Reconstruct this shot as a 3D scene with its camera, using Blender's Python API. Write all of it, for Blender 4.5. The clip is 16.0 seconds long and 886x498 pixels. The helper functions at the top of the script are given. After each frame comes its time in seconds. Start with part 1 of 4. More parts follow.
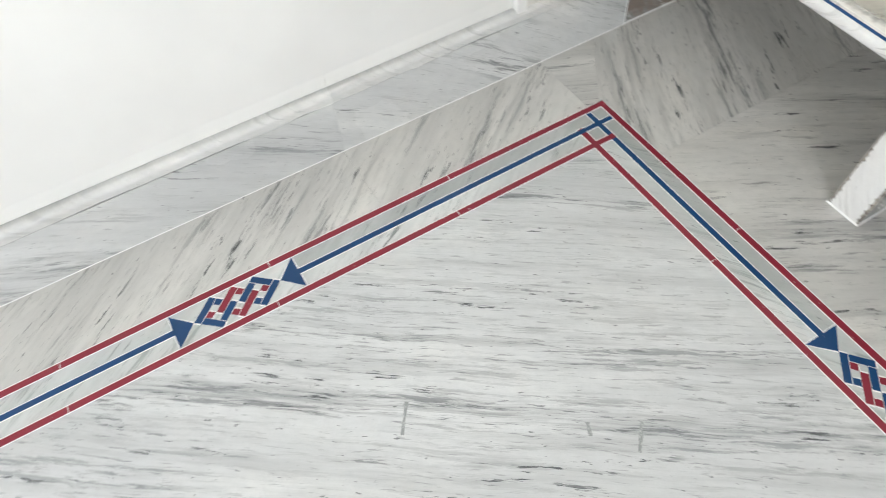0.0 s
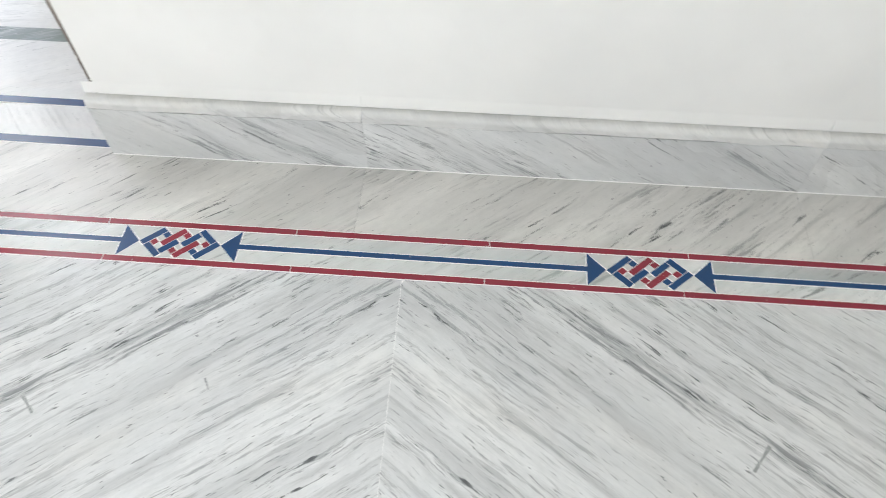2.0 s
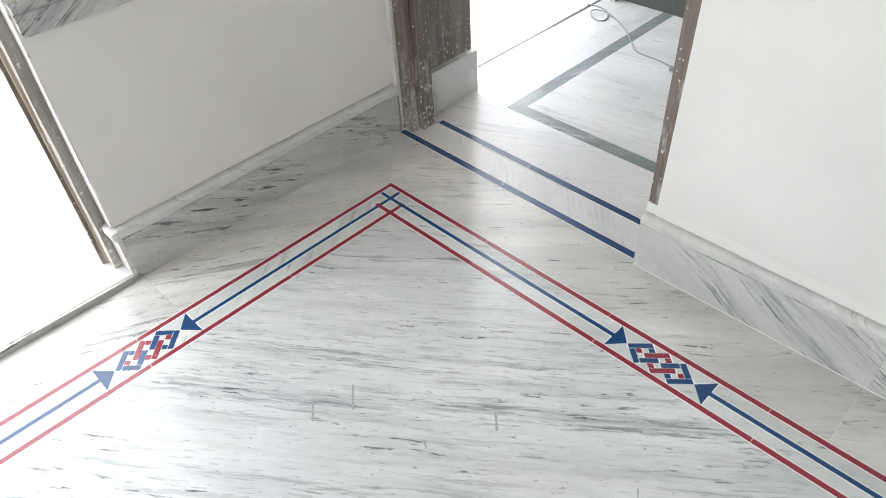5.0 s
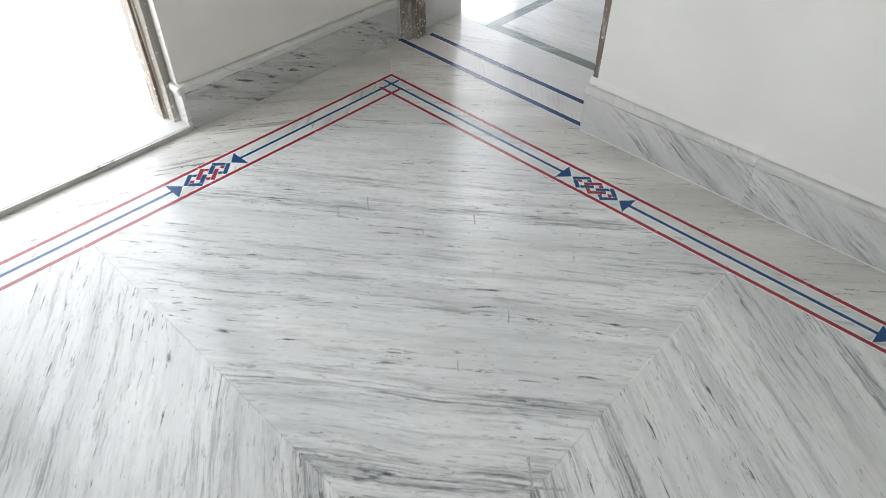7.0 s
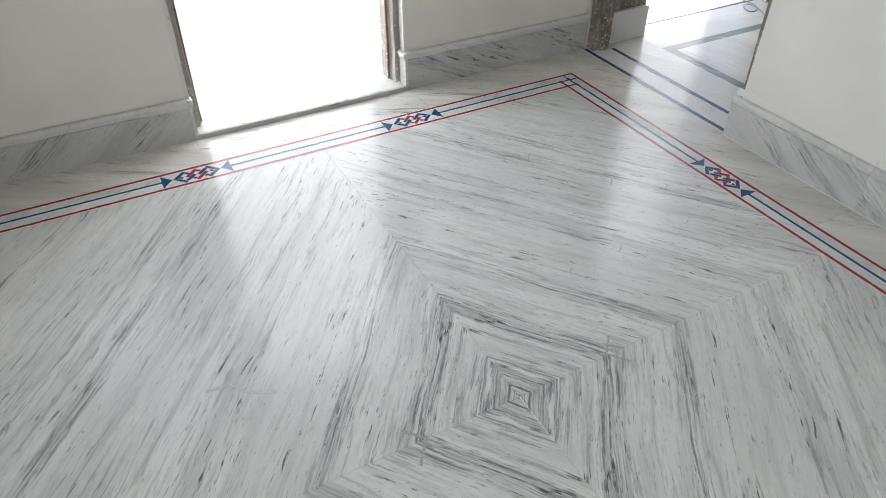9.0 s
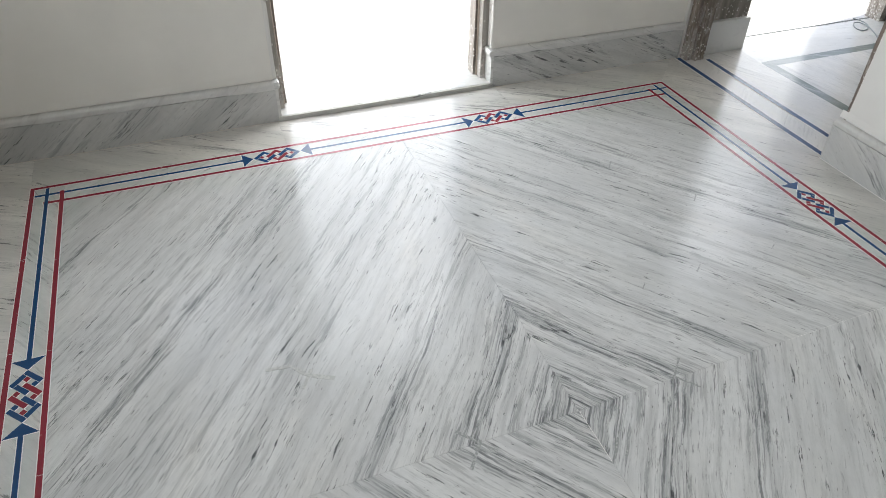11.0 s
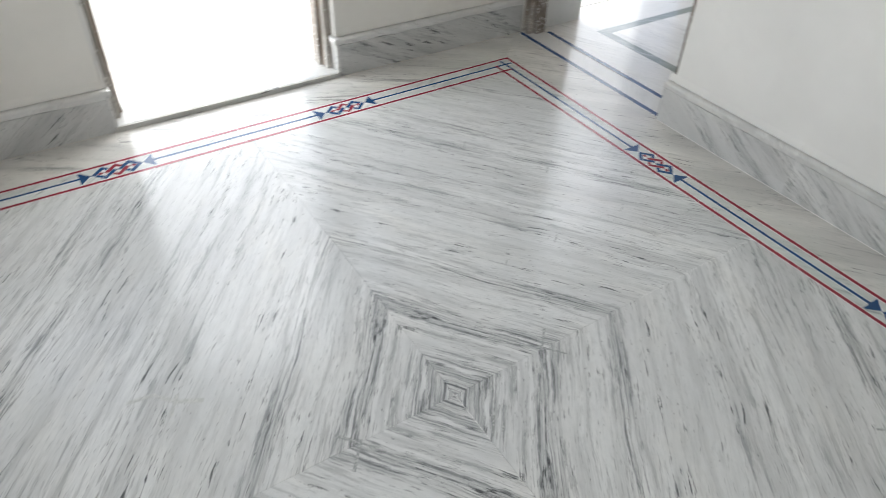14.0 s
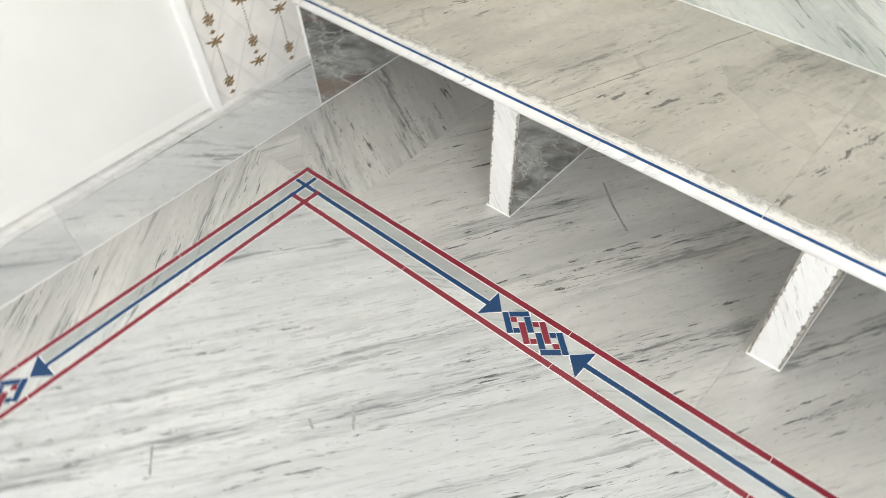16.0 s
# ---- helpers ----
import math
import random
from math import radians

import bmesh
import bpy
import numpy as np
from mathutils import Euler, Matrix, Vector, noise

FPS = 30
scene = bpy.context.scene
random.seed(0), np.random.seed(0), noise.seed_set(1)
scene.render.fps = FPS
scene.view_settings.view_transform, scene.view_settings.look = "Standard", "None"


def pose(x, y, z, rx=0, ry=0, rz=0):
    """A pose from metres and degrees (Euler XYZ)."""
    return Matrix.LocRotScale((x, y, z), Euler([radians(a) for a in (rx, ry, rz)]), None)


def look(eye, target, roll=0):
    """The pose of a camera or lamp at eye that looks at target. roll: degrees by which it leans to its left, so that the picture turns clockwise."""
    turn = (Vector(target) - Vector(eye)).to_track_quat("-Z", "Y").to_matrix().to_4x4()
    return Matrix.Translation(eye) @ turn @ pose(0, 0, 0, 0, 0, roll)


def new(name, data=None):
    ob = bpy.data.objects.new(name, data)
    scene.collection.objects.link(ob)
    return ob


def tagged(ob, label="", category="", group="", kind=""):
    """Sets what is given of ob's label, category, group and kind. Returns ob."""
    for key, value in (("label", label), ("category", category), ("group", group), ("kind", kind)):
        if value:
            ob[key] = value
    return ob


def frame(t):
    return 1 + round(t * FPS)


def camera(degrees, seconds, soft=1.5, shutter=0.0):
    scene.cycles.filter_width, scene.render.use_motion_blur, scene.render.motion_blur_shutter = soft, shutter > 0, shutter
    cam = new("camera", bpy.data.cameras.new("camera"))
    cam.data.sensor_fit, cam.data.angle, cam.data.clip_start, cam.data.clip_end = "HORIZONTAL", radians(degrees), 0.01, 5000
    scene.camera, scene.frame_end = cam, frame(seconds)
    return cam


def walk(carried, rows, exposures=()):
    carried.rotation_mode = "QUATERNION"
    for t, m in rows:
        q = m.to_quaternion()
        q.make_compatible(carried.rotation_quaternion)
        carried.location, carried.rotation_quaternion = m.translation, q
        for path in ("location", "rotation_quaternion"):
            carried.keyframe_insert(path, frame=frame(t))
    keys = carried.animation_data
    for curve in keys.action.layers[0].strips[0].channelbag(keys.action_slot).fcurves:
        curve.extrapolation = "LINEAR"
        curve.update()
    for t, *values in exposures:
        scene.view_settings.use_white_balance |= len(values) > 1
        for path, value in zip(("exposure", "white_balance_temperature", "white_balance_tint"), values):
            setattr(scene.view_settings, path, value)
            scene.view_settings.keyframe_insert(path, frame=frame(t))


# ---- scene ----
# camera and walk
cam = camera(64.9, 16.0, 0.5, 0.3)
PATH = [
    (0, (2.0295, -0.8779, 1.1238), (2.4631, 0.0062, -0.2620), -5.43),
    (0.5, (1.9866, -0.8931, 1.1417), (2.2246, 0.0875, -0.2264), -6.28),
    (1, (1.884, -0.859, 1.16), (2.009, 0.276, -0.482), -3.7),
    (1.5, (1.7247, -0.8721, 1.1703), (1.7475, 0.1267, -0.2051), -1.73),
    (2, (1.6400, -0.8691, 1.2004), (1.5472, 0.1061, -0.1889), -0.86),
    (2.5, (1.5609, -0.8652, 1.2132), (1.3020, 0.1045, -0.1589), -1.51),
    (3, (1.491, -0.929, 1.235), (0.852, 0.198, -0.289), -3.4),
    (3.5, (1.411, -0.956, 1.265), (0.59, 0.101, -0.222), -3.4),
    (4, (1.377, -0.963, 1.29), (0.388, 0.095, -0.089), -4.2),
    (4.5, (1.372, -1.007, 1.317), (0.281, -0.023, -0.04), -4.8),
    (4.6, (1.375, -1.02, 1.31), (0.274, -0.038, -0.041), -4.8),
    (7, (1.8695, -1.6452, 1.3480), (1.0010, -0.7449, 0.1969), 0.07),
    (7.5, (2.0065, -1.8035, 1.4385), (1.0554, -0.9906, 0.2875), -1.73),
    (8, (2.3065, -1.8876, 1.4153), (1.2462, -1.1460, 0.3126), -3.06),
    (8.5, (2.4130, -1.9723, 1.4323), (1.2498, -1.2462, 0.4275), -1.38),
    (9, (2.4292, -1.9919, 1.3994), (1.2588, -1.3634, 0.3386), -0.03),
    (9.5, (2.4256, -1.9794, 1.4090), (1.1871, -1.4431, 0.3754), -2.09),
    (10, (2.4171, -1.9786, 1.4015), (1.1918, -1.4575, 0.3447), -1.72),
    (12.5, (2.3848, -2.0185, 1.3709), (1.1276, -1.5994, 0.3060), 4.23),
    (13, (2.4012, -2.0151, 1.3777), (1.1449, -1.5966, 0.3116), 4.16),
    (13.5, (2.4139, -1.9852, 1.3674), (1.1685, -1.5621, 0.2903), 3.26),
    (14, (2.3980, -1.9216, 1.4086), (1.3187, -1.2019, 0.3100), 1.97),
    (14.1, (2.3832, -1.9220, 1.4082), (1.3312, -1.1585, 0.3126), 0.98),
    (14.4, (2.3974, -1.8383, 1.3350), (1.6145, -0.8891, 0.1619), 1.09),
    (14.5, (2.4038, -1.7473, 1.3191), (1.7887, -0.7259, 0.1074), 2.68),
    (14.7, (2.368, -1.65, 1.211), (2.077, -0.321, -0.255), 5.8),
    (14.9, (2.382, -1.562, 1.179), (2.543, -0.168, -0.246), 8.2),
    (15, (2.363, -1.561, 1.168), (2.724, -0.171, -0.224), 7.3),
    (15.2, (2.315, -1.576, 1.139), (2.871, -0.232, -0.234), 3.9),
    (15.5, (2.2666, -1.5242, 1.1244), (2.8609, -0.4760, -0.0748), 1.71),
    (16, (2.1283, -1.3142, 1.2091), (2.9269, -0.4719, -0.0329), -5.78),
]
EXPOSURES = [(0.0, 1.75, 6500, 10), (2.0, 1.48, 6500, 10), (3.0, 1.28, 6400, 10), (4.5, 1.28, 6500, 10), (7.0, 0.86, 6500, 10), (7.5, 0.88, 6500, 10), (8.0, 0.72, 6500, 10), (9.0, 0.65, 6500, 10), (13.0, 0.74, 6500, 10), (14.0, 0.78, 6500, 10), (14.5, 0.98, 6600, 10), (15.0, 1.58, 6850, 10), (15.5, 1.9, 6850, 10), (16.0, 1.92, 6700, 10)]
walk(cam, [(t, look(eye, target, roll)) for t, eye, target, roll in PATH], EXPOSURES)

# ---- world and light ----
world = bpy.data.worlds.new("sky")
scene.world = world
world.use_nodes = True
wn, wl = world.node_tree.nodes, world.node_tree.links
sky = wn.new("ShaderNodeTexSky")
sky.sky_type, sky.sun_disc = "NISHITA", False
sky.sun_elevation, sky.sun_rotation = radians(56), radians(-7)
sky.air_density, sky.dust_density = 1.0, 3.0
wl.new(sky.outputs[0], wn["Background"].inputs[0])
wn["Background"].inputs[1].default_value = 0.12

sun = new("sun", bpy.data.lights.new("sun", "SUN"))
sun.data.energy, sun.data.angle, sun.data.color = 4.0, radians(2), (1.0, 0.96, 0.9)
sun.matrix_world = look((-2.5, 20, 30), (0, 0, 0))


def opening_light(eye, target, wide, high, watts, tint=(0.975, 1.0, 1.0)):
    """Daylight that an opening, seen or added, lets in."""
    lamp = new("daylight", bpy.data.lights.new("daylight", "AREA"))
    lamp.data.shape, lamp.data.size, lamp.data.size_y = "RECTANGLE", wide, high
    lamp.data.energy, lamp.data.color = watts, tint
    lamp.matrix_world = look(eye, target)
    return lamp


opening_light((-0.62, -1.226, 1.06), (2.0, -1.226, 1.06), 0.92, 2.04, 17.0)
opening_light((-0.62, -0.56, 1.34), (2.0, -0.56, 1.34), 0.28, 1.10, 1.2)
opening_light((-0.62, -2.075, 1.34), (2.0, -2.075, 1.34), 0.60, 1.10, 1.6)
opening_light((-0.62, 1.08, 1.06), (2.0, 1.08, 1.06), 0.92, 2.04, 10.0)
# fill light from the south, through an unseen window added for it
opening_light((1.5, -3.08, 1.5), (1.5, 0.0, 1.5), 1.36, 1.16, 9.0, (0.985, 1.0, 0.975))


# ---- materials ----
class Nodes:
    """A node material in the making."""

    def __init__(self, name):
        self.mat = bpy.data.materials.new(name)
        self.mat.use_nodes = True
        self.tree = self.mat.node_tree
        self.bsdf = self.tree.nodes["Principled BSDF"]

    def add(self, kind, **sets):
        node = self.tree.nodes.new(kind)
        for key, value in sets.items():
            setattr(node, key, value)
        return node

    def put(self, value, socket):
        if isinstance(value, bpy.types.NodeSocket):
            self.tree.links.new(value, socket)
        else:
            socket.default_value = value

    def math(self, op, a, b=0.0, clamp=False):
        node = self.add("ShaderNodeMath", operation=op, use_clamp=clamp)
        self.put(a, node.inputs[0])
        self.put(b, node.inputs[1])
        return node.outputs[0]

    def mix(self, fac, a, b):
        node = self.add("ShaderNodeMix", data_type="RGBA")
        self.put(fac, node.inputs[0])
        self.put(a, node.inputs[6])
        self.put(b, node.inputs[7])
        return node.outputs[2]

    def vector(self, x, y, z=0.0):
        node = self.add("ShaderNodeCombineXYZ")
        for value, socket in zip((x, y, z), node.inputs):
            self.put(value, socket)
        return node.outputs[0]

    def noise(self, vec, scale=1.0, detail=3.0, rough=0.55, distort=0.0):
        node = self.add("ShaderNodeTexNoise")
        self.put(vec, node.inputs["Vector"])
        node.inputs["Scale"].default_value = scale
        node.inputs["Detail"].default_value = detail
        node.inputs["Roughness"].default_value = rough
        node.inputs["Distortion"].default_value = distort
        return node.outputs[0]

    def ramp(self, fac, *stops):
        node = self.add("ShaderNodeValToRGB")
        els = node.color_ramp.elements
        while len(els) < len(stops):
            els.new(0.5)
        for el, (at, value) in zip(els, stops):
            el.position = at
            el.color = (*value, 1) if isinstance(value, tuple) else (value, value, value, 1)
        self.put(fac, node.inputs[0])
        return node.outputs[0]

    def bump(self, height, strength, distance=0.001):
        node = self.add("ShaderNodeBump")
        node.inputs["Strength"].default_value = strength
        node.inputs["Distance"].default_value = distance
        self.put(height, node.inputs["Height"])
        self.put(node.outputs[0], self.bsdf.inputs["Normal"])

    def finish(self, color, rough, **more):
        self.put(color, self.bsdf.inputs["Base Color"])
        self.put(rough, self.bsdf.inputs["Roughness"])
        for key, value in more.items():
            self.put(value, self.bsdf.inputs[key.replace("_", " ")])
        return self.mat


def marble(name, light, cloud, dark, veins=1.0, rough=0.13, bands=None, fine=1.0):
    """Polished streaky marble; the veins run along u of the map "vein", in metres."""
    n = Nodes(name)
    uv = n.add("ShaderNodeUVMap", uv_map="vein").outputs[0]
    sep = n.add("ShaderNodeSeparateXYZ")
    n.put(uv, sep.inputs[0])
    u, v = sep.outputs[0], sep.outputs[1]
    def vec(fu, fv, seed, across=None):
        return n.vector(n.math("MULTIPLY", u, fu), n.math("MULTIPLY", w if across is None else across, fv), seed)

    # the veins wander, and their edges are ragged
    big = n.math("MULTIPLY", n.math("SUBTRACT", n.noise(vec(2.6, 2.0, 5.0, v), 1.0, 3.0), 0.5), 0.034)
    small = n.math("MULTIPLY", n.math("SUBTRACT", n.noise(vec(26.0, 40.0, 6.0, v), 1.0, 3.0, 0.6), 0.5), 0.0045)
    w = n.math("ADD", n.math("ADD", v, big), small)
    # base: white with grey clouds and warm patches
    col = n.mix(n.ramp(n.noise(vec(1.2, 6.0, 0.0), 1.0, 5.0, 0.62), (0.40, 0.0), (0.70, 1.0)), (*light, 1), (*cloud, 1))
    tone = n.ramp(n.noise(vec(0.9, 2.4, 31.0), 1.0, 3.0), (0.42, 0.0), (0.66, 1.0))
    col = n.mix(n.math("MULTIPLY", tone, 0.7), col, (*cloud, 1))
    col = n.mix(n.math("MULTIPLY", n.ramp(n.noise(vec(3.5, 8.0, 3.0), 1.0, 3.0), (0.5, 0.0), (0.75, 1.0)), 0.3), col, tuple(c * f for c, f in zip(light, (1.01, 0.965, 0.90))) + (1,))
    broad = n.ramp(n.noise(vec(0.55, 6.5, 61.0), 1.0, 2.0, 0.5), (0.44, 0.0), (0.62, 1.0))
    col = n.mix(n.math("MULTIPLY", broad, 0.45 * veins, True), col, tuple(0.86 * c for c in cloud) + (1,))
    # where the streaks gather
    gather = n.ramp(n.noise(vec(1.3, 9.0, 9.0), 1.0, 3.0), (0.50, 0.0), (0.64, 1.0))
    if bands:
        gather = n.math("MAXIMUM", n.math("MULTIPLY", gather, 0.6), n.ramp(n.math("DIVIDE", w, 2.0), *bands))
    half = tuple(d + 0.45 * (c - d) for c, d in zip(cloud, dark))
    deep = tuple(c * 0.6 for c in dark)
    # soft grey bands
    soft = n.ramp(n.noise(vec(1.8, 24.0, 13.0), 1.0, 6.0, 0.7), (0.48, 0.0), (0.68, 1.0))
    col = n.mix(n.math("MULTIPLY", soft, n.math("ADD", n.math("MULTIPLY", gather, 0.55 * veins), 0.22 * veins), True), col, (*half, 1))
    # broken streaks
    streak = n.ramp(n.noise(vec(3.8, 58.0, 1.0), 1.0, 6.0, 0.76), (0.53, 0.0), (0.585, 1.0))
    col = n.mix(n.math("MULTIPLY", n.math("MULTIPLY", streak, gather), 0.72 * veins, True), col, (*dark, 1))
    if bands:
        dense = n.ramp(n.noise(vec(3.4, 120.0, 41.0), 1.0, 6.0, 0.76), (0.47, 0.0), (0.60, 1.0))
        col = n.mix(n.math("MULTIPLY", n.math("MULTIPLY", dense, n.ramp(gather, (0.70, 0.0), (0.95, 1.0))), 0.7), col, (*dark, 1))
    # long hair-thin streaks
    hair = n.ramp(n.noise(vec(4.5, 210.0, 51.0), 1.0, 5.0, 0.7), (0.56, 0.0), (0.63, 1.0))
    col = n.mix(n.math("MULTIPLY", hair, n.math("ADD", n.math("MULTIPLY", gather, 0.3 * veins), 0.05 * veins * fine)), col, (*half, 1))
    # fine ticks
    tick = n.ramp(n.noise(vec(15.0, 170.0, 2.0), 1.0, 3.0, 0.65), (0.60, 0.0), (0.66, 1.0))
    col = n.mix(n.math("MULTIPLY", tick, n.math("ADD", n.math("MULTIPLY", gather, 0.5 * veins * fine), 0.23 * veins * fine)), col, (*dark, 1))
    # lens-shaped dark flecks in a grey smudge
    where = n.ramp(n.noise(vec(1.9, 11.0, 4.0), 1.0, 3.0), (0.50, 0.0), (0.58, 1.0))
    smudge = n.ramp(n.noise(vec(4.5, 30.0, 23.0), 1.0, 6.0, 0.72), (0.52, 0.0), (0.70, 1.0))
    col = n.mix(n.math("MULTIPLY", n.math("MULTIPLY", smudge, where), 0.6 * veins, True), col, (*half, 1))
    fleck = n.ramp(n.noise(vec(8.5, 80.0, 7.0), 1.0, 6.0, 0.7), (0.58, 0.0), (0.615, 1.0))
    col = n.mix(n.math("MULTIPLY", n.math("MULTIPLY", fleck, where), 0.85 * veins * fine, True), col, (*deep, 1))
    speck = n.ramp(n.noise(vec(40.0, 140.0, 17.0), 1.0, 2.0, 0.6), (0.69, 0.0), (0.72, 1.0))
    col = n.mix(n.math("MULTIPLY", speck, 0.6 * veins * fine), col, (*deep, 1))
    # mottling and crystal grain
    mottle = n.ramp(n.noise(vec(34.0, 60.0, 19.0, v), 1.0, 4.0, 0.65), (0.42, 0.0), (0.72, 1.0))
    col = n.mix(n.math("MULTIPLY", mottle, 0.3), col, tuple(c * 0.82 for c in cloud) + (1,))
    grainy = n.noise(n.vector(n.math("MULTIPLY", u, 260.0), n.math("MULTIPLY", v, 260.0), 2.0), 1.0, 2.0)
    col = n.mix(n.math("MULTIPLY", n.ramp(grainy, (0.35, 0.0), (0.75, 1.0)), 0.12), col, tuple(c * 0.7 for c in cloud) + (1,))
    smear = n.noise(n.vector(n.math("MULTIPLY", u, 3.0), n.math("MULTIPLY", v, 3.0), 11.0), 1.0, 4.0)
    n.bump(grainy, 0.05, 0.0006)
    return n.finish(col, n.ramp(smear, (0.3, rough * 0.8), (0.75, rough * 1.6)), IOR=1.43)


def figured(name, base, brown, pale, rough=0.16):
    """Dark swirling marble with brown patches and pale veins."""
    n = Nodes(name)
    uv = n.add("ShaderNodeUVMap", uv_map="vein").outputs[0]
    sep = n.add("ShaderNodeSeparateXYZ")
    n.put(uv, sep.inputs[0])
    at = n.vector(n.math("MULTIPLY", sep.outputs[0], 0.28), sep.outputs[1])
    swirl = n.noise(at, 11.0, 6.0, 0.65, 1.6)
    col = n.mix(n.ramp(swirl, (0.40, 0.0), (0.62, 1.0)), (*base, 1), tuple(c * 0.36 for c in base) + (1,))
    col = n.mix(n.ramp(n.noise(at, 6.0, 4.0, 0.6, 1.2), (0.52, 0.0), (0.62, 0.85)), col, (*brown, 1))
    ridge = n.math("ABSOLUTE", n.math("SUBTRACT", n.noise(at, 7.0, 5.0, 0.6, 2.0), 0.5))
    col = n.mix(n.math("MULTIPLY", n.ramp(ridge, (0.0, 1.0), (0.018, 0.0)), 0.8), col, (*pale, 1))
    fine = n.noise(at, 60.0, 5.0, 0.7, 0.5)
    col = n.mix(n.math("MULTIPLY", n.ramp(fine, (0.5, 0.0), (0.68, 1.0)), 0.5), col, tuple(c * 0.45 for c in base) + (1,))
    n.bump(fine, 0.04, 0.0006)
    return n.finish(col, n.ramp(swirl, (0.3, rough * 0.8), (0.7, rough * 1.4)), IOR=1.5)


def plain(name, color, rough, speck=None, amount=0.0, scale=60.0, low=0.55, relief=0.1, metal=0.0):
    """Paint, wood or stone of one colour with grain, and specks of another."""
    n = Nodes(name)
    at = n.add("ShaderNodeTexCoord").outputs["Object"]
    large = n.noise(at, 2.3, 4.0)
    small = n.noise(at, scale, 3.0)
    col = n.mix(n.ramp(large, (0.3, 0.0), (0.7, 1.0)), tuple(c * 0.93 for c in color) + (1,), tuple(min(1, c * 1.04) for c in color) + (1,))
    if speck:
        col = n.mix(n.math("MULTIPLY", n.ramp(small, (low, 0.0), (low + 0.07, 1.0)), amount), col, (*speck, 1))
    n.bump(small, relief, 0.002)
    return n.finish(col, n.ramp(large, (0.3, rough * 0.9), (0.7, min(1.0, rough * 1.12))), Metallic=metal, IOR=1.43)


M_FIELD = marble("field_marble", (0.78, 0.785, 0.775), (0.60, 0.61, 0.61), (0.085, 0.092, 0.10), 1.1, 0.165,
                 ((0.0, 0.9), (0.02, 1.0), (0.055, 0.95), (0.068, 0.55), (0.095, 0.5), (0.105, 1.0), (0.13, 0.95), (0.145, 0.4), (0.20, 0.35), (0.21, 0.95), (0.225, 0.85), (0.235, 0.1), (0.34, 0.15), (0.35, 0.75), (0.362, 0.2), (0.395, 0.7), (0.41, 0.2), (0.44, 0.6), (0.455, 0.15), (0.53, 0.25), (0.54, 0.85), (0.555, 0.85), (0.57, 0.2), (0.615, 0.7), (0.635, 0.3), (0.77, 0.1), (0.785, 0.9), (0.80, 0.1)))
M_BAND = marble("band_marble", (0.77, 0.75, 0.71), (0.59, 0.58, 0.555), (0.11, 0.115, 0.12), 1.15, 0.14)
M_SKIRT = marble("skirting_marble", (0.75, 0.75, 0.735), (0.58, 0.585, 0.58), (0.12, 0.125, 0.13), 0.9, 0.2)
# same marble, heavier veined; the west side's shadow is put into darker colours
M_SKIRT_SHADED = marble("shaded_veined_marble", (0.68, 0.68, 0.66), (0.50, 0.50, 0.495), (0.10, 0.105, 0.11), 1.35, 0.2)
M_CAP = marble("cap_marble", (0.74, 0.735, 0.715), (0.60, 0.60, 0.585), (0.22, 0.22, 0.22), 0.4, 0.24)
M_STRIP = marble("strip_marble", (0.76, 0.77, 0.755), (0.55, 0.57, 0.56), (0.27, 0.295, 0.285), 1.0, 0.16)
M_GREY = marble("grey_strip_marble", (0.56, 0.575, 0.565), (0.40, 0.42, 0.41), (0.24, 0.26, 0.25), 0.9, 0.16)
M_TOP = marble("platform_marble", (0.69, 0.65, 0.577), (0.46, 0.442, 0.39), (0.19, 0.18, 0.16), 1.15, 0.28)
M_LEG = marble("leg_marble", (0.82, 0.81, 0.79), (0.72, 0.71, 0.69), (0.30, 0.28, 0.26), 0.6, 0.2)
M_UP = marble("upstand_marble", (0.68, 0.70, 0.66), (0.52, 0.545, 0.51), (0.24, 0.26, 0.24), 1.0, 0.2)
M_DARK = figured("dark_marble", (0.43, 0.43, 0.41), (0.27, 0.20, 0.165), (0.66, 0.65, 0.61))
M_PALE = figured("pale_figured_marble", (0.62, 0.62, 0.60), (0.42, 0.38, 0.34), (0.78, 0.77, 0.74))
M_WHITE = marble("corridor_marble", (0.78, 0.775, 0.76), (0.66, 0.655, 0.64), (0.34, 0.34, 0.34), 0.6, 0.16)
M_GREEN = marble("green_marble", (0.27, 0.30, 0.29), (0.20, 0.23, 0.22), (0.62, 0.64, 0.62), 0.9, 0.14)
M_SILL = marble("sill_marble", (0.60, 0.595, 0.565), (0.47, 0.465, 0.44), (0.14, 0.14, 0.14), 0.9, 0.3)
M_RED = plain("red_inlay", (0.26, 0.028, 0.046), 0.2, (0.75, 0.66, 0.64), 0.85, 110.0, 0.685, 0.03)
M_BLUE = plain("blue_inlay", (0.012, 0.058, 0.165), 0.2, (0.55, 0.6, 0.66), 0.6, 90.0, 0.72, 0.03)
M_NAVY = plain("navy_inlay", (0.038, 0.076, 0.165), 0.2, (0.4, 0.42, 0.48), 0.5, 60.0, 0.72, 0.03)
M_FILL = plain("grey_filler", (0.30, 0.31, 0.305), 0.35, (0.6, 0.6, 0.6), 0.5, 160.0, 0.52, 0.1)
M_FAINT = plain("pale_grey_filler", (0.46, 0.47, 0.455), 0.3, (0.62, 0.62, 0.6), 0.6, 120.0, 0.48, 0.1)
M_GROUT = plain("white_cement", (0.88, 0.87, 0.85), 0.7, None, 0, 80.0, 0.6, 0.1)
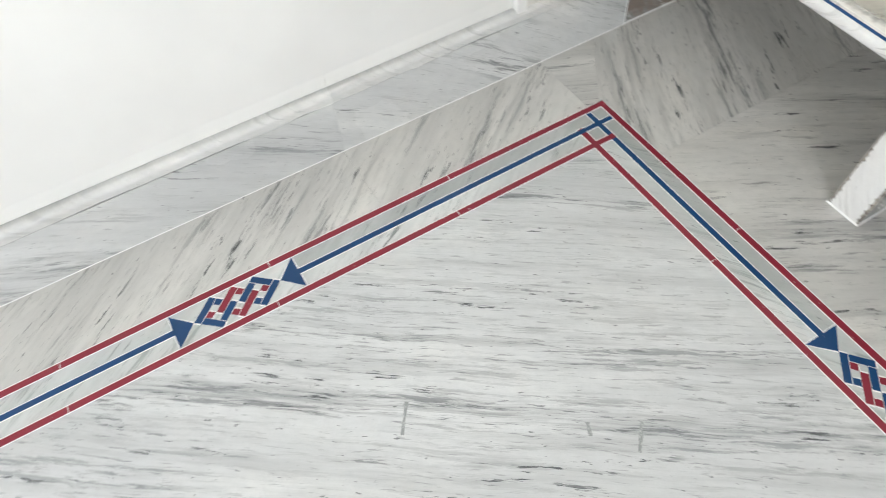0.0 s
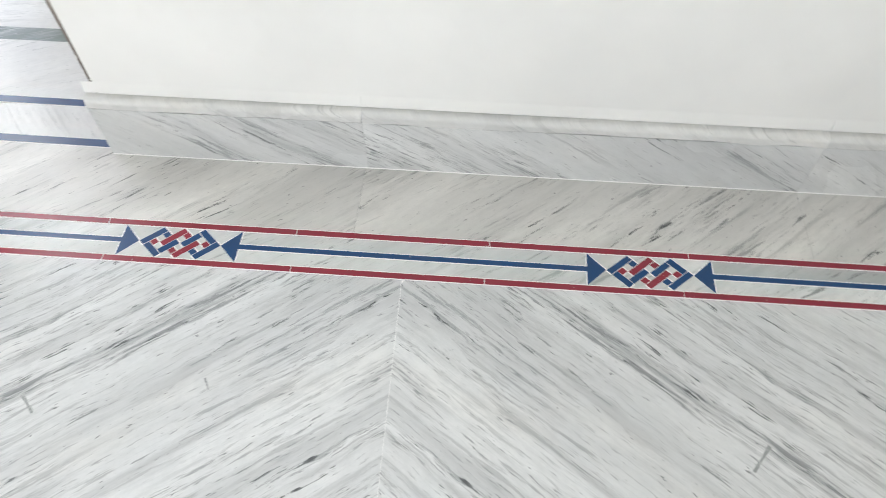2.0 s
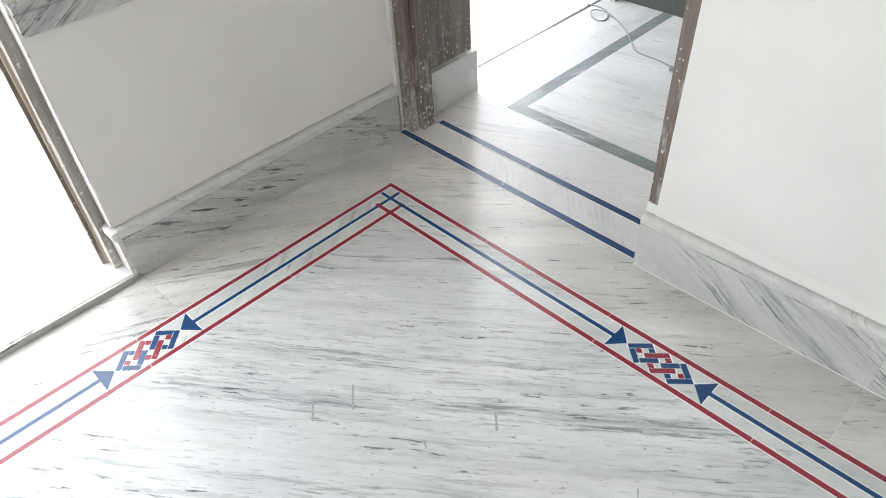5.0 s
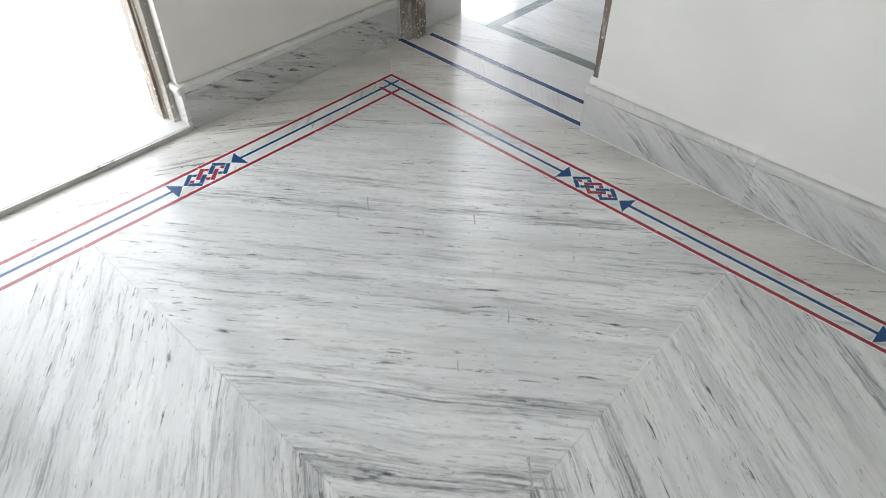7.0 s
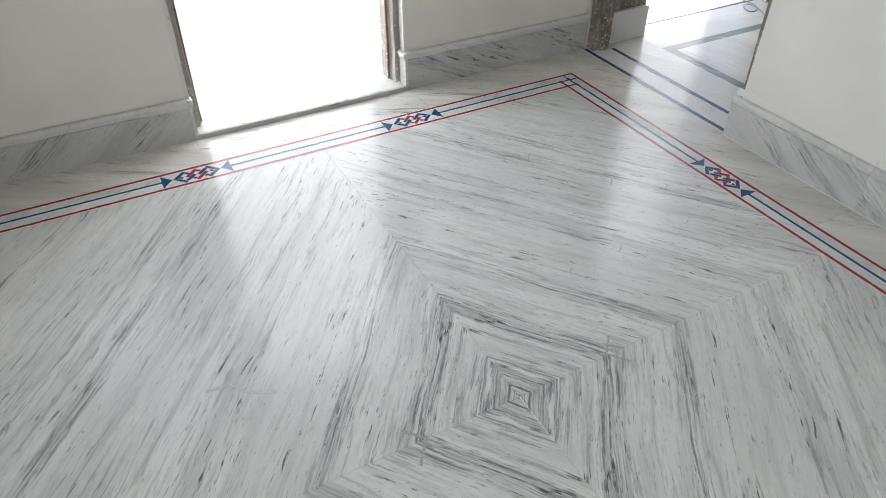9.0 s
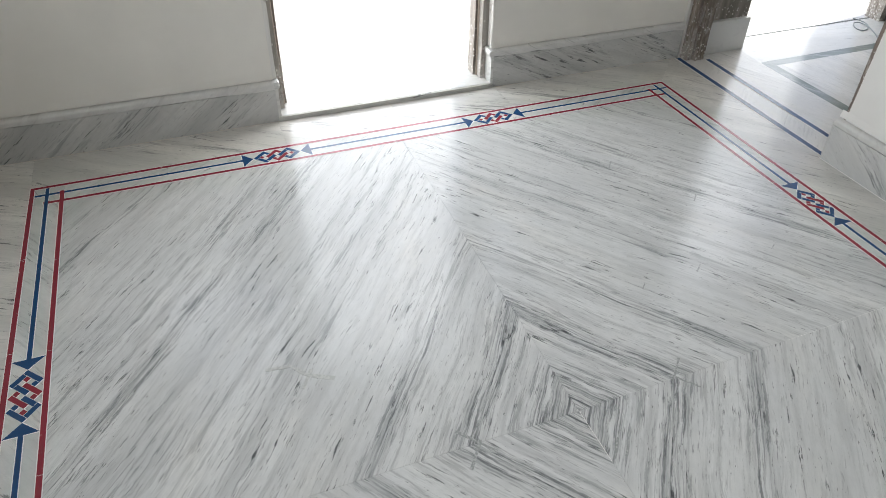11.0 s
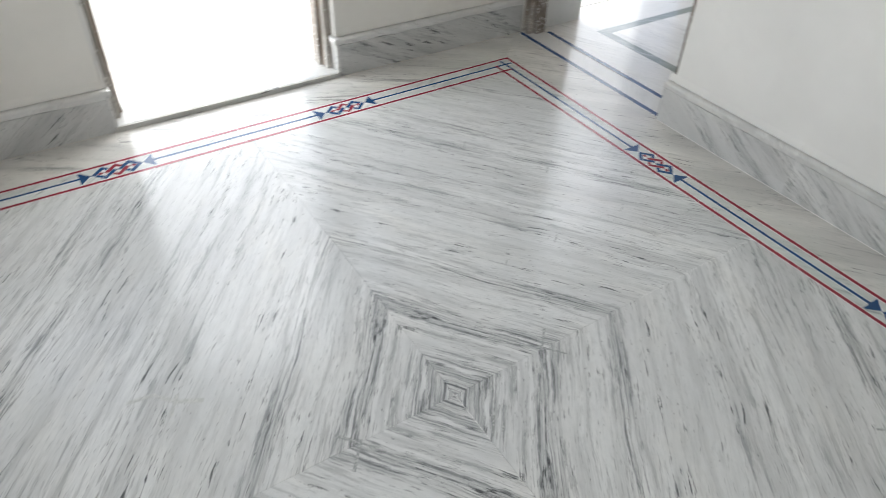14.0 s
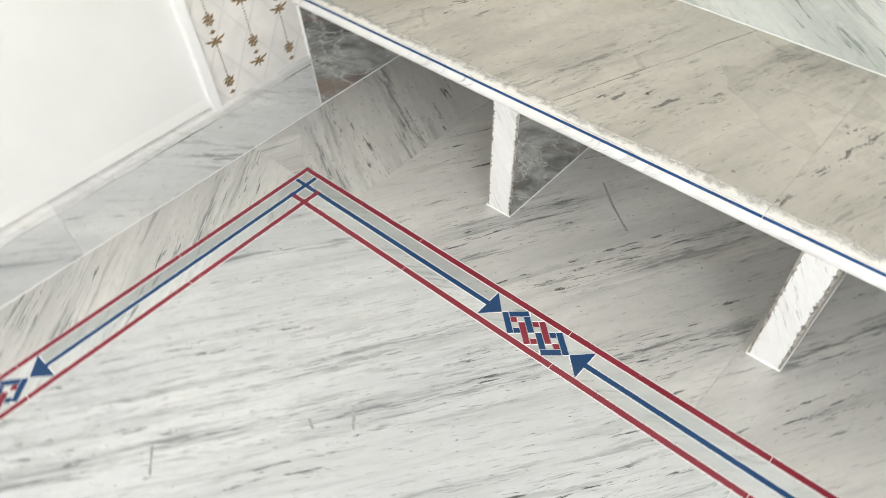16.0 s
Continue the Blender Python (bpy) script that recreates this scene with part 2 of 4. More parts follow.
M_PAINT = plain("white_wall_paint", (0.80, 0.79, 0.765), 0.75, (0.74, 0.73, 0.70), 0.12, 9.0, 0.60, 0.05)
# the white paint again, with the west wall's warm bounced light tinted in
M_PAINT_WARMLIT = plain("warm_lit_wall_paint", (0.80, 0.775, 0.725), 0.75, (0.73, 0.71, 0.66), 0.15, 7.0, 0.60, 0.05)
M_REVEAL = plain("patched_white_plaster", (0.74, 0.725, 0.695), 0.85, (0.34, 0.32, 0.29), 0.7, 26.0, 0.62, 0.5)
M_JOINT = plain("aged_cement_joint", (0.60, 0.56, 0.49), 0.8, (0.42, 0.39, 0.34), 0.5, 70.0, 0.55, 0.2)
M_BRICK = plain("fired_clay", (0.50, 0.27, 0.13), 0.9, (0.62, 0.42, 0.26), 0.6, 40.0, 0.55, 0.5)
M_CEIL = plain("ceiling_paint", (0.82, 0.82, 0.80), 0.85, None, 0, 12.0, 0.6, 0.05)
M_PLINTH = plain("dull_white_stone", (0.66, 0.66, 0.65), 0.4, (0.55, 0.55, 0.54), 0.5, 14.0, 0.55, 0.05)
M_STRIPW = plain("pale_edge_strip", (0.50, 0.42, 0.35), 0.6, (0.2, 0.16, 0.13), 0.6, 45.0, 0.6, 0.3)
M_DGREY = plain("dark_grey_render", (0.085, 0.09, 0.085), 0.8, (0.2, 0.2, 0.19), 0.5, 30.0, 0.6, 0.4)
M_EDGE = plain("broken_stone_edge", (0.34, 0.31, 0.27), 0.85, (0.12, 0.10, 0.085), 0.8, 70.0, 0.5, 0.6)
M_CRACK = plain("dark_crack", (0.10, 0.09, 0.075), 0.8, None, 0, 80.0)
M_CABLE = plain("grey_cable", (0.30, 0.33, 0.33), 0.5, None, 0, 60.0)
M_TERRACE = plain("terrace_paving", (0.72, 0.71, 0.68), 0.7, (0.55, 0.54, 0.5), 0.4, 12.0, 0.58, 0.2)
M_EARTH = plain("dry_earth", (0.34, 0.30, 0.23), 0.95, (0.2, 0.2, 0.12), 0.5, 3.0, 0.55, 0.3)
M_GOLD = plain("gold_brown_print", (0.17, 0.105, 0.045), 0.35, (0.55, 0.42, 0.24), 0.7, 220.0, 0.54, 0.1)


def tile_material():
    n = Nodes("quilted_tile")
    uv = n.add("ShaderNodeUVMap", uv_map="vein").outputs[0]
    sep = n.add("ShaderNodeSeparateXYZ")
    n.put(uv, sep.inputs[0])
    a, b = n.math("DIVIDE", sep.outputs[0], 0.1), n.math("DIVIDE", sep.outputs[1], 0.16)
    lines = None
    for op in ("ADD", "SUBTRACT"):
        edge = n.math("ABSOLUTE", n.math("SUBTRACT", n.math("FRACT", n.math("ADD", n.math(op, a, b), 40.0)), 0.5))
        line = n.ramp(edge, (0.0, 1.0), (0.055, 0.0))
        lines = line if lines is None else n.math("MAXIMUM", lines, line)
    cloud = n.noise(n.vector(sep.outputs[0], sep.outputs[1]), 14.0, 3.0)
    col = n.mix(n.ramp(cloud, (0.35, 0.0), (0.7, 1.0)), (0.80, 0.775, 0.74, 1), (0.70, 0.68, 0.65, 1))
    col = n.mix(n.math("MULTIPLY", lines, 0.35), col, (0.52, 0.50, 0.48, 1))
    n.bump(n.math("SUBTRACT", 1.0, lines), 0.3, 0.001)
    return n.finish(col, 0.18)


M_TILE = tile_material()


def film_material():
    """A thin white cement film that thins out across its width, v of the map "vein" from 0 to 1."""
    n = Nodes("cement_film")
    uv = n.add("ShaderNodeUVMap", uv_map="vein").outputs[0]
    sep = n.add("ShaderNodeSeparateXYZ")
    n.put(uv, sep.inputs[0])
    u, v = sep.outputs[0], sep.outputs[1]
    rag = n.noise(n.vector(n.math("MULTIPLY", u, 42.0), n.math("MULTIPLY", v, 0.9)), 1.0, 4.0, 0.65)
    blot = n.noise(n.vector(n.math("MULTIPLY", u, 6.0), 3.0), 1.0, 2.0)
    edge = n.math("ADD", n.math("MULTIPLY", n.math("SUBTRACT", rag, 0.5), 1.3), n.math("MULTIPLY", n.math("SUBTRACT", blot, 0.5), 0.8))
    thin = n.ramp(n.math("ADD", v, edge), (0.18, 1.0), (0.42, 0.55), (0.80, 0.0))
    return n.finish((0.86, 0.84, 0.80, 1), 0.6, Alpha=thin)


M_FILM = film_material()


def splashed(name, color, pale, splash, rough, streaky):
    """Timber or raw concrete with lengthwise streaks and drops of cement, thickest by the floor."""
    n = Nodes(name)
    at = n.add("ShaderNodeTexCoord").outputs["Object"]
    sep = n.add("ShaderNodeSeparateXYZ")
    n.put(at, sep.inputs[0])
    x, y, z = sep.outputs
    along = n.vector(n.math("MULTIPLY", x, streaky), n.math("MULTIPLY", y, streaky), n.math("MULTIPLY", z, 2.5))
    fibre = n.noise(along, 1.0, 5.0, 0.65)
    col = n.mix(n.ramp(fibre, (0.35, 0.0), (0.65, 1.0)), tuple(c * 0.72 for c in color) + (1,), tuple(c * 1.25 for c in color) + (1,))
    # smears of dried cement, drawn down
    smear = n.noise(n.vector(n.math("MULTIPLY", x, 34.0), n.math("MULTIPLY", y, 34.0), n.math("MULTIPLY", z, 9.0)), 1.0, 5.0, 0.7)
    low = n.ramp(z, (0.0, 0.2), (0.32, 0.0))
    col = n.mix(n.math("MULTIPLY", n.ramp(n.math("ADD", smear, low), (0.58, 0.0), (0.68, 1.0)), 0.55), col, (*pale, 1))
    # drops
    drops = n.add("ShaderNodeTexVoronoi")
    ragged = n.add("ShaderNodeVectorMath", operation="ADD")
    n.put(at, ragged.inputs[0])
    shake = n.math("MULTIPLY", n.noise(at, 240.0, 2.0), 0.008)
    n.put(n.vector(shake, shake, n.math("MULTIPLY", n.noise(at, 150.0, 2.0), 0.012)), ragged.inputs[1])
    n.put(ragged.outputs[0], drops.inputs["Vector"])
    drops.inputs["Scale"].default_value = 88.0
    pick = n.add("ShaderNodeSeparateXYZ")
    n.put(drops.outputs["Color"], pick.inputs[0])
    size = n.math("ADD", n.math("MULTIPLY", n.math("MULTIPLY", pick.outputs[0], pick.outputs[0]), 0.34), n.math("MULTIPLY", low, 1.2))
    drop = n.math("MULTIPLY", n.math("LESS_THAN", drops.outputs["Distance"], size), n.math("GREATER_THAN", pick.outputs[1], 0.5))
    col = n.mix(n.math("MULTIPLY", drop, 0.85), col, (*splash, 1))
    n.bump(n.math("ADD", n.math("MULTIPLY", fibre, 0.5), drop), 0.35, 0.0015)
    return n.finish(col, rough)


M_WOOD = splashed("weathered_frame_wood", (0.185, 0.150, 0.125), (0.52, 0.49, 0.45), (0.70, 0.68, 0.64), 0.6, 80.0)
M_PLASTER = splashed("cement_smeared_post", (0.27, 0.25, 0.225), (0.60, 0.57, 0.53), (0.72, 0.70, 0.66), 0.8, 30.0)
M_CONC = splashed("splashed_concrete", (0.25, 0.225, 0.195), (0.44, 0.41, 0.37), (0.70, 0.68, 0.64), 0.85, 22.0)


# ---- mesh helpers ----
def link_mesh(name, bm, material, parent=None, label=""):
    bmesh.ops.recalc_face_normals(bm, faces=bm.faces)
    me = bpy.data.meshes.new(name)
    bm.to_mesh(me)
    bm.free()
    me.materials.append(material)
    ob = new(name, me)
    if parent:
        ob.parent = parent
    if label:
        ob["label"] = label
    return ob


part = link_mesh


def prism(bm, pts, z0, z1):
    """A flat polygon given thickness, from z0 up to z1."""
    low = [bm.verts.new((x, y, z0)) for x, y in pts]
    top = [bm.verts.new((x, y, z1)) for x, y in pts]
    bm.faces.new(top)
    bm.faces.new(low[::-1])
    k = len(pts)
    for i in range(k):
        bm.faces.new((low[i], low[(i + 1) % k], top[(i + 1) % k], top[i]))


def box(bm, x0, x1, y0, y1, z0, z1):
    prism(bm, [(x0, y0), (x1, y0), (x1, y1), (x0, y1)], z0, z1)


def extrude(bm, profile, axis, a, b):
    """A profile of (across, z) drawn along x or y from a to b."""
    def at(p, s):
        return (s, p[0], p[1]) if axis == "x" else (p[0], s, p[1])
    one = [bm.verts.new(at(p, a)) for p in profile]
    two = [bm.verts.new(at(p, b)) for p in profile]
    bm.faces.new(one)
    bm.faces.new(two[::-1])
    k = len(profile)
    for i in range(k):
        bm.faces.new((one[i], one[(i + 1) % k], two[(i + 1) % k], two[i]))


def grain(bm, fn):
    """The map "vein": metres along and across the grain, from fn(place)."""
    uv = bm.loops.layers.uv.new("vein")
    for f in bm.faces:
        for loop in f.loops:
            loop[uv].uv = fn(loop.vert.co)
    return bm


def flat_grain(angle, du=0.0, dv=0.0):
    c, s = math.cos(radians(angle)), math.sin(radians(angle))
    return lambda p: (du + p.x * c + p.y * s, dv - p.x * s + p.y * c + 0.7 * p.z)


def broad_grain(angle, du, dv):
    fn = flat_grain(angle, du, dv)

    def wide(p):
        u, v = fn(p)
        return (1.5 * u, 0.6 * v)
    return wide


def wall_grain(axis, angle, du=0.0, dv=0.0):
    c, s = math.cos(radians(angle)), math.sin(radians(angle))

    def fn(p):
        h = (p.x if axis == "x" else p.y)
        o = 0.6 * (p.y if axis == "x" else p.x)
        return (du + h * c + p.z * s + o, dv - h * s + p.z * c)
    return fn


def cut(pts, nx, ny, d):
    """The part of a convex polygon where nx * x + ny * y <= d."""
    out = []
    for i, p in enumerate(pts):
        q = pts[(i + 1) % len(pts)]
        a, b = nx * p[0] + ny * p[1] - d, nx * q[0] + ny * q[1] - d
        if a <= 0:
            out.append(p)
        if (a < 0 < b) or (b < 0 < a):
            t = a / (a - b)
            out.append((p[0] + t * (q[0] - p[0]), p[1] + t * (q[1] - p[1])))
    return out


def rect(x0, x1, y0, y1):
    return [(x0, y0), (x1, y0), (x1, y1), (x0, y1)]


def area(pts):
    return abs(sum(p[0] * q[1] - q[0] * p[1] for p, q in zip(pts, pts[1:] + pts[:1]))) / 2


def setting(name, bm, material, label, category):
    return tagged(link_mesh(name, bm, material), label, category, kind="structure")


# ---- plan ----
LX, LY = 2.90, -2.605          # the border's outer rectangle runs from (0, 0) to (LX, LY)
WIDE = {"N": 0.108, "W": 0.116, "S": 0.110, "E": 0.104}   # its width along each wall
CX, CY = 1.508, -1.277         # where the four fields meet
LEAN = -0.0222                 # the joint between the northern fields strays westward
VEIN = 36.5                    # the fields' vein angle
YN, XW, YS, XE = 0.208, -0.225, -2.835, 3.680   # wall faces
SKN, SKW, SKS = 0.188, -0.200, -2.815           # skirting faces
TOP = 2.90
GAP = 0.0003


def east(y):
    """The east wall's face, which is not square to the others."""
    return XE + 0.008 + 0.09 * y


def front(y):
    """How far the platform's front strays from a straight north-south line."""
    return 0.03 * (y + 0.5)



# ---- walls and ceiling ----
bm = bmesh.new()
prism(bm, rect(0.790, 3.90, YN, 0.335), 0, TOP)
for v in bm.verts:
    if v.co.x < 1 and v.co.z > 1:
        v.co.x += 0.05
box(bm, -0.275, 0.785, YN, 0.335, 2.10, TOP)
setting("wall_north", bm, M_PAINT, "plain white painted wall with an open doorway", "wall")
bm = bmesh.new()
box(bm, -0.50, XW, -3.0, -2.40, 0, TOP)
box(bm, -0.50, XW, -2.40, -1.75, 0, 0.72)
box(bm, -0.50, XW, -2.40, -1.75, 1.92, TOP)
box(bm, -0.50, XW, -1.75, -1.700, 0, TOP)
box(bm, -0.50, XW, -1.700, -0.755, 2.10, TOP)
box(bm, -0.50, XW, -0.755, -0.715, 0, TOP)
box(bm, -0.50, XW, -0.715, -0.40, 0, 0.72)
box(bm, -0.50, XW, -0.715, -0.40, 1.92, TOP)
box(bm, -0.50, XW, -0.40, 0.335, 0, TOP)
setting("wall_west", bm, M_PAINT_WARMLIT, "white painted wall tinted with warm bounced light, with a doorway between two windows", "wall")
# the window opening in this wall is unseen, added to admit fill light
bm = bmesh.new()
box(bm, -0.50, 0.80, -3.0, YS, 0, TOP)
box(bm, 2.20, 3.90, -3.0, YS, 0, TOP)
box(bm, 0.80, 2.20, -3.0, YS, 0, 0.9)
box(bm, 0.80, 2.20, -3.0, YS, 2.1, TOP)
setting("wall_south", bm, M_PAINT, "plain white painted wall with an unseen window opening added for light", "wall")
bm = bmesh.new()
prism(bm, [(east(YS), YS), (3.90, YS), (3.90, YN), (east(YN), YN)], 0, TOP)
setting("wall_east", bm, M_PAINT, "white painted wall behind the platform", "wall")
bm = bmesh.new()
box(bm, -0.50, 3.90, -3.0, 1.75, TOP, TOP + 0.1)
setting("ceiling", bm, M_CEIL, "plain white ceiling", "ceiling")
bm = bmesh.new()
box(bm, -0.36, 1.80, 1.60, 1.75, 0, TOP)
setting("wall_corridor_north", bm, M_DGREY, "dark grey rendered wall at the passage's end", "wall")
bm = bmesh.new()
box(bm, 1.70, 1.80, 0.335, 1.60, 0, TOP)
setting("wall_corridor_east", bm, M_PAINT, "white wall closing the passage", "wall")
bm = bmesh.new()
box(bm, -0.50, -0.24, 0.60, 1.60, 2.10, TOP)
setting("wall_corridor_west", bm, M_PAINT, "white lintel wall over the passage's outer doorway", "wall")

# ---- bare column beside the doorway, with its plinth ----
bm = bmesh.new()
box(bm, -0.50, -0.212, 0.335, 0.600, 0.0, TOP)
column = setting("column", bm, M_CONC, "rough dark concrete column splashed with whitewash", "column")
bm = bmesh.new()
box(bm, -0.212, -0.188, 0.337, 0.604, 0.0, 0.158)
box(bm, -0.30, -0.212, 0.600, 0.604, 0.0, 0.158)
part("plinth", bm, M_PLINTH, column, "plain white marble plinth")

# ---- outside ----
bm = bmesh.new()
box(bm, -6.0, -0.50, -6.0, 6.0, -0.10, 0.0)
setting("terrace", bm, M_TERRACE, "sunlit pale paved terrace outside the doors", "terrace")
bm = bmesh.new()
prism(bm, rect(-900, 900, -900, 900), -0.5, -0.30)
setting("ground", bm, M_EARTH, "dry earth ground around the house", "ground")


# ---- floor ----
bm = bmesh.new()
box(bm, -0.50, 3.90, -3.0, 0.335, -0.12, -0.002)
floor = setting("floor", bm, M_GROUT, "polished white marble floor with grey veins and an inlaid border", "floor")


def slab(pts, material, fn, parent, name="marble_slab", z=0.0):
    if len(pts) < 3 or area(pts) < 0.0004:
        return None
    mx, my = sum(p[0] for p in pts) / len(pts), sum(p[1] for p in pts) / len(pts)
    pts = [(x - math.copysign(min(GAP, abs(x - mx)), x - mx), y - math.copysign(min(GAP, abs(y - my)), y - my)) for x, y in pts]
    bm = bmesh.new()
    prism(bm, pts, z - 0.02, z)
    return part(name, grain(bm, fn), material, parent)


# the four fields, their veins closing into lozenges round the centre
cv, sv = math.cos(radians(VEIN)), math.sin(radians(VEIN))
for sx, sy in ((1, 1), (-1, 1), (-1, -1), (1, -1)):
    x0, x1 = sorted((CX, LX - WIDE["E"] if sx > 0 else WIDE["W"]))
    y0, y1 = sorted((CY, -WIDE["N"] if sy > 0 else LY + WIDE["S"]))
    shift = 4.2 if sx == sy else 4.23

    lean = LEAN if sy > 0 else 0.0

    def field(p, shift=shift, lean=lean):
        dx, dy = abs(p.x - CX - lean * (p.y - CY)), abs(p.y - CY)
        return (dx * cv - dy * sv + shift, dx * sv + dy * cv)

    cuts = [-9.0, -0.71, -0.28, 0.15, 0.58, 1.01, 9.0]
    for lo, hi in zip(cuts, cuts[1:]):
        pts = cut(rect(x0 - 0.05 * (sx > 0), x1, y0, y1), -sx, sx * lean, -sx * CX + sx * lean * CY)
        # along = |dx| cv - |dy| sv
        nx, ny = sx * cv, -sy * sv
        base = nx * CX + ny * CY
        pts = cut(cut(pts, nx, ny, base + hi), -nx, -ny, -(base + lo))
        slab(pts, M_FIELD, field, floor)

# the outer bands
NB = [0.0, 1.365, 2.33, 2.86]
for i, (a, b) in enumerate(zip(NB, NB[1:])):
    slab([(a, 0.0), (b, 0.0), (b, YN), (a if i else -0.225, YN)], M_BAND, flat_grain(40, 2.3 * min(i, 1) + 2.3, 1.7 * min(i, 1) + 1.7), floor)
# mitred corner pieces by the platform
slab([(2.86, 0.0), (2.89, 0.0), (3.035, YN), (2.86, YN)], M_BAND, flat_grain(-26, 1.4, 7.7), floor)
slab([(2.89, 0.0), (LX, 0.0), (LX, -0.20), (3.75, -0.20), (3.75, YN), (3.035, YN)], M_BAND, flat_grain(63, 5.3, 4.4), floor)
slab(rect(LX, 3.70, -1.15, -0.20), M_BAND, flat_grain(-32, 6.1, 0.9), floor)
slab(rect(LX, 3.70, -2.06, -1.15), M_BAND, flat_grain(-32, 8.4, 3.3), floor)
slab(rect(LX, 3.70, LY, -2.06), M_BAND, flat_grain(-32, 9.9, 2.1), floor)
WB = [0.0, -0.745, -1.23, -1.707, LY]
for i, (a, b) in enumerate(zip(WB, WB[1:])):
    slab(rect(-0.27, 0.0, b, a) if i else [(0.0, b), (0.0, 0.0), (-0.225, YN), (-0.27, YN), (-0.27, b)], M_BAND, flat_grain((56, 63, 63, 56)[i], 3.3 * i + 1.1, 1.3 * i), floor)
SB = [-0.27, 0.9, 1.9, 2.9, 3.70]
for i, (a, b) in enumerate(zip(SB, SB[1:])):
    slab(rect(a, b, YS - 0.005, LY), M_BAND, flat_grain(64, 1.9 * i + 4.0, 2.6 * i), floor)
# doorway to the passage
slab(rect(-0.26, 0.785, YN, 0.335), M_WHITE, flat_grain(-48, 4.4, 1.9), floor)

# ---- inlaid border ----
ANCHOR = {"N": ((0, 0), (1, 0), (0, -1), LX, (1.000, 1.988)), "W": ((0, 0), (0, -1), (1, 0), -LY, (0.864, 1.757)),
          "S": ((0, LY), (1, 0), (0, 1), LX, (0.991, 1.985)), "E": ((LX, 0), (0, -1), (-1, 0), -LY, (0.809, 1.757))}
grout_bm = bmesh.new()


def inlay(name, pts, material, lift=0.0):
    """A piece of coloured stone let into the floor, with a fine cement line round it."""
    mx, my = sum(p[0] for p in pts) / len(pts), sum(p[1] for p in pts) / len(pts)
    far = [(x + math.copysign(0.002, x - mx), y + math.copysign(0.002, y - my)) for x, y in pts]
    prism(grout_bm, far, -0.004, 0.0002 + len(grout_bm.verts) // 8 % 17 * 0.00001)
    bm = bmesh.new()
    prism(bm, pts, -0.004, 0.0005 + lift)
    return part(name, bm, material, floor)


# the knot's bars on a grid of eight by eight cells, set at 45 degrees: (a0, a1, b0, b1, red), and the same turned half round
CELL = 0.01574
BARS = [(0, 4, 0, 1, 0), (0, 1, 1, 4, 0), (1, 4, 3, 4, 0), (3, 4, 1, 2, 0), (1, 2, 1, 2, 1), (2, 6, 2, 3, 1), (5, 6, 3, 4, 1)]
for side, (org, along, inward, length, knots) in ANCHOR.items():
    def at(s, w, org=org, along=along, inward=inward):
        return (org[0] + along[0] * s + inward[0] * w, org[1] + along[1] * s + inward[1] * w)

    def strip(s0, s1, w0, w1):
        return [at(s0, w0), at(s1, w0), at(s1, w1), at(s0, w1)]

    RED, bw = 0.0135, WIDE[side]
    lift = 0.0001 if side in "NS" else 0.0
    ends = (WIDE["W"], WIDE["E"]) if side in "NS" else (WIDE["N"], WIDE["S"])
    # ground stones of the border, greyer beside the corner by the platform
    stops = [ends[0]] + [k + d for k in knots for d in (-0.128, 0.128)] + [length - ends[1]]
    angle = 0 if side in "NS" else 90
    for i, (a, b) in enumerate(zip(stops, stops[1:])):
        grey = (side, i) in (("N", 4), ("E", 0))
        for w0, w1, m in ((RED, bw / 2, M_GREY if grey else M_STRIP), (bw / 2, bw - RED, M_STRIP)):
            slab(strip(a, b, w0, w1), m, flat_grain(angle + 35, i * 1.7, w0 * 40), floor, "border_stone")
    # red lines, in lengths
    for w, s0, s1 in ((0.0, 0.0, length), (bw - RED, 0.045, length - 0.045)):
        k = max(3, round((s1 - s0) / 0.42))
        for i in range(k):
            a, b = s0 + (s1 - s0) * i / k, s0 + (s1 - s0) * (i + 1) / k
            inlay("red_line", strip(a + 0.0006, b - 0.0006, w, w + RED), M_RED, lift)
    # blue line between the knots
    lines = [0.016] + [k + d for k in knots for d in (-0.128, 0.128)] + [length - 0.016]
    for a, b in zip(lines[::2], lines[1::2]):
        inlay("blue_line", strip(a, b, bw / 2 - 0.006, bw / 2 + 0.006), M_BLUE, lift * 2)
    for k in knots:
        for e in (-1, 1):
            inlay("triangle", [at(k + e * 0.128, RED + 0.001), at(k + e * 0.128, bw - RED - 0.001), at(k + e * 0.089, bw / 2)], M_BLUE)
            for a0, a1, b0, b1, red in BARS:
                hand = 1 if side == "N" else -1
                j = 0.04
                quad = [(a0 + j, b0 + j), (a1 - j, b0 + j), (a1 - j, b1 - j), (a0 + j, b1 - j)]
                pts = [at(k - e * (8 - p - q) * CELL / math.sqrt(2), bw / 2 + e * hand * (q - p) * CELL / math.sqrt(2) * (bw / 2 - RED - 0.0008) / 0.0445) for p, q in quad]
                inlay("knot_bar", pts, M_RED if red else M_BLUE)
# cement joint between the two northern fields
ja, jb = CX + LEAN * (-0.62 - CY), CX + LEAN * (-WIDE["N"] - CY)
prism(grout_bm, [(ja - 0.0003, -0.62), (ja + 0.0003, -0.62), (jb + 0.0003, -WIDE["N"]), (jb - 0.0003, -WIDE["N"])], -0.004, 0.00012)
prism(grout_bm, rect(CX, CX + 0.155, CY - 0.0005, CY + 0.0005), -0.004, 0.00014)
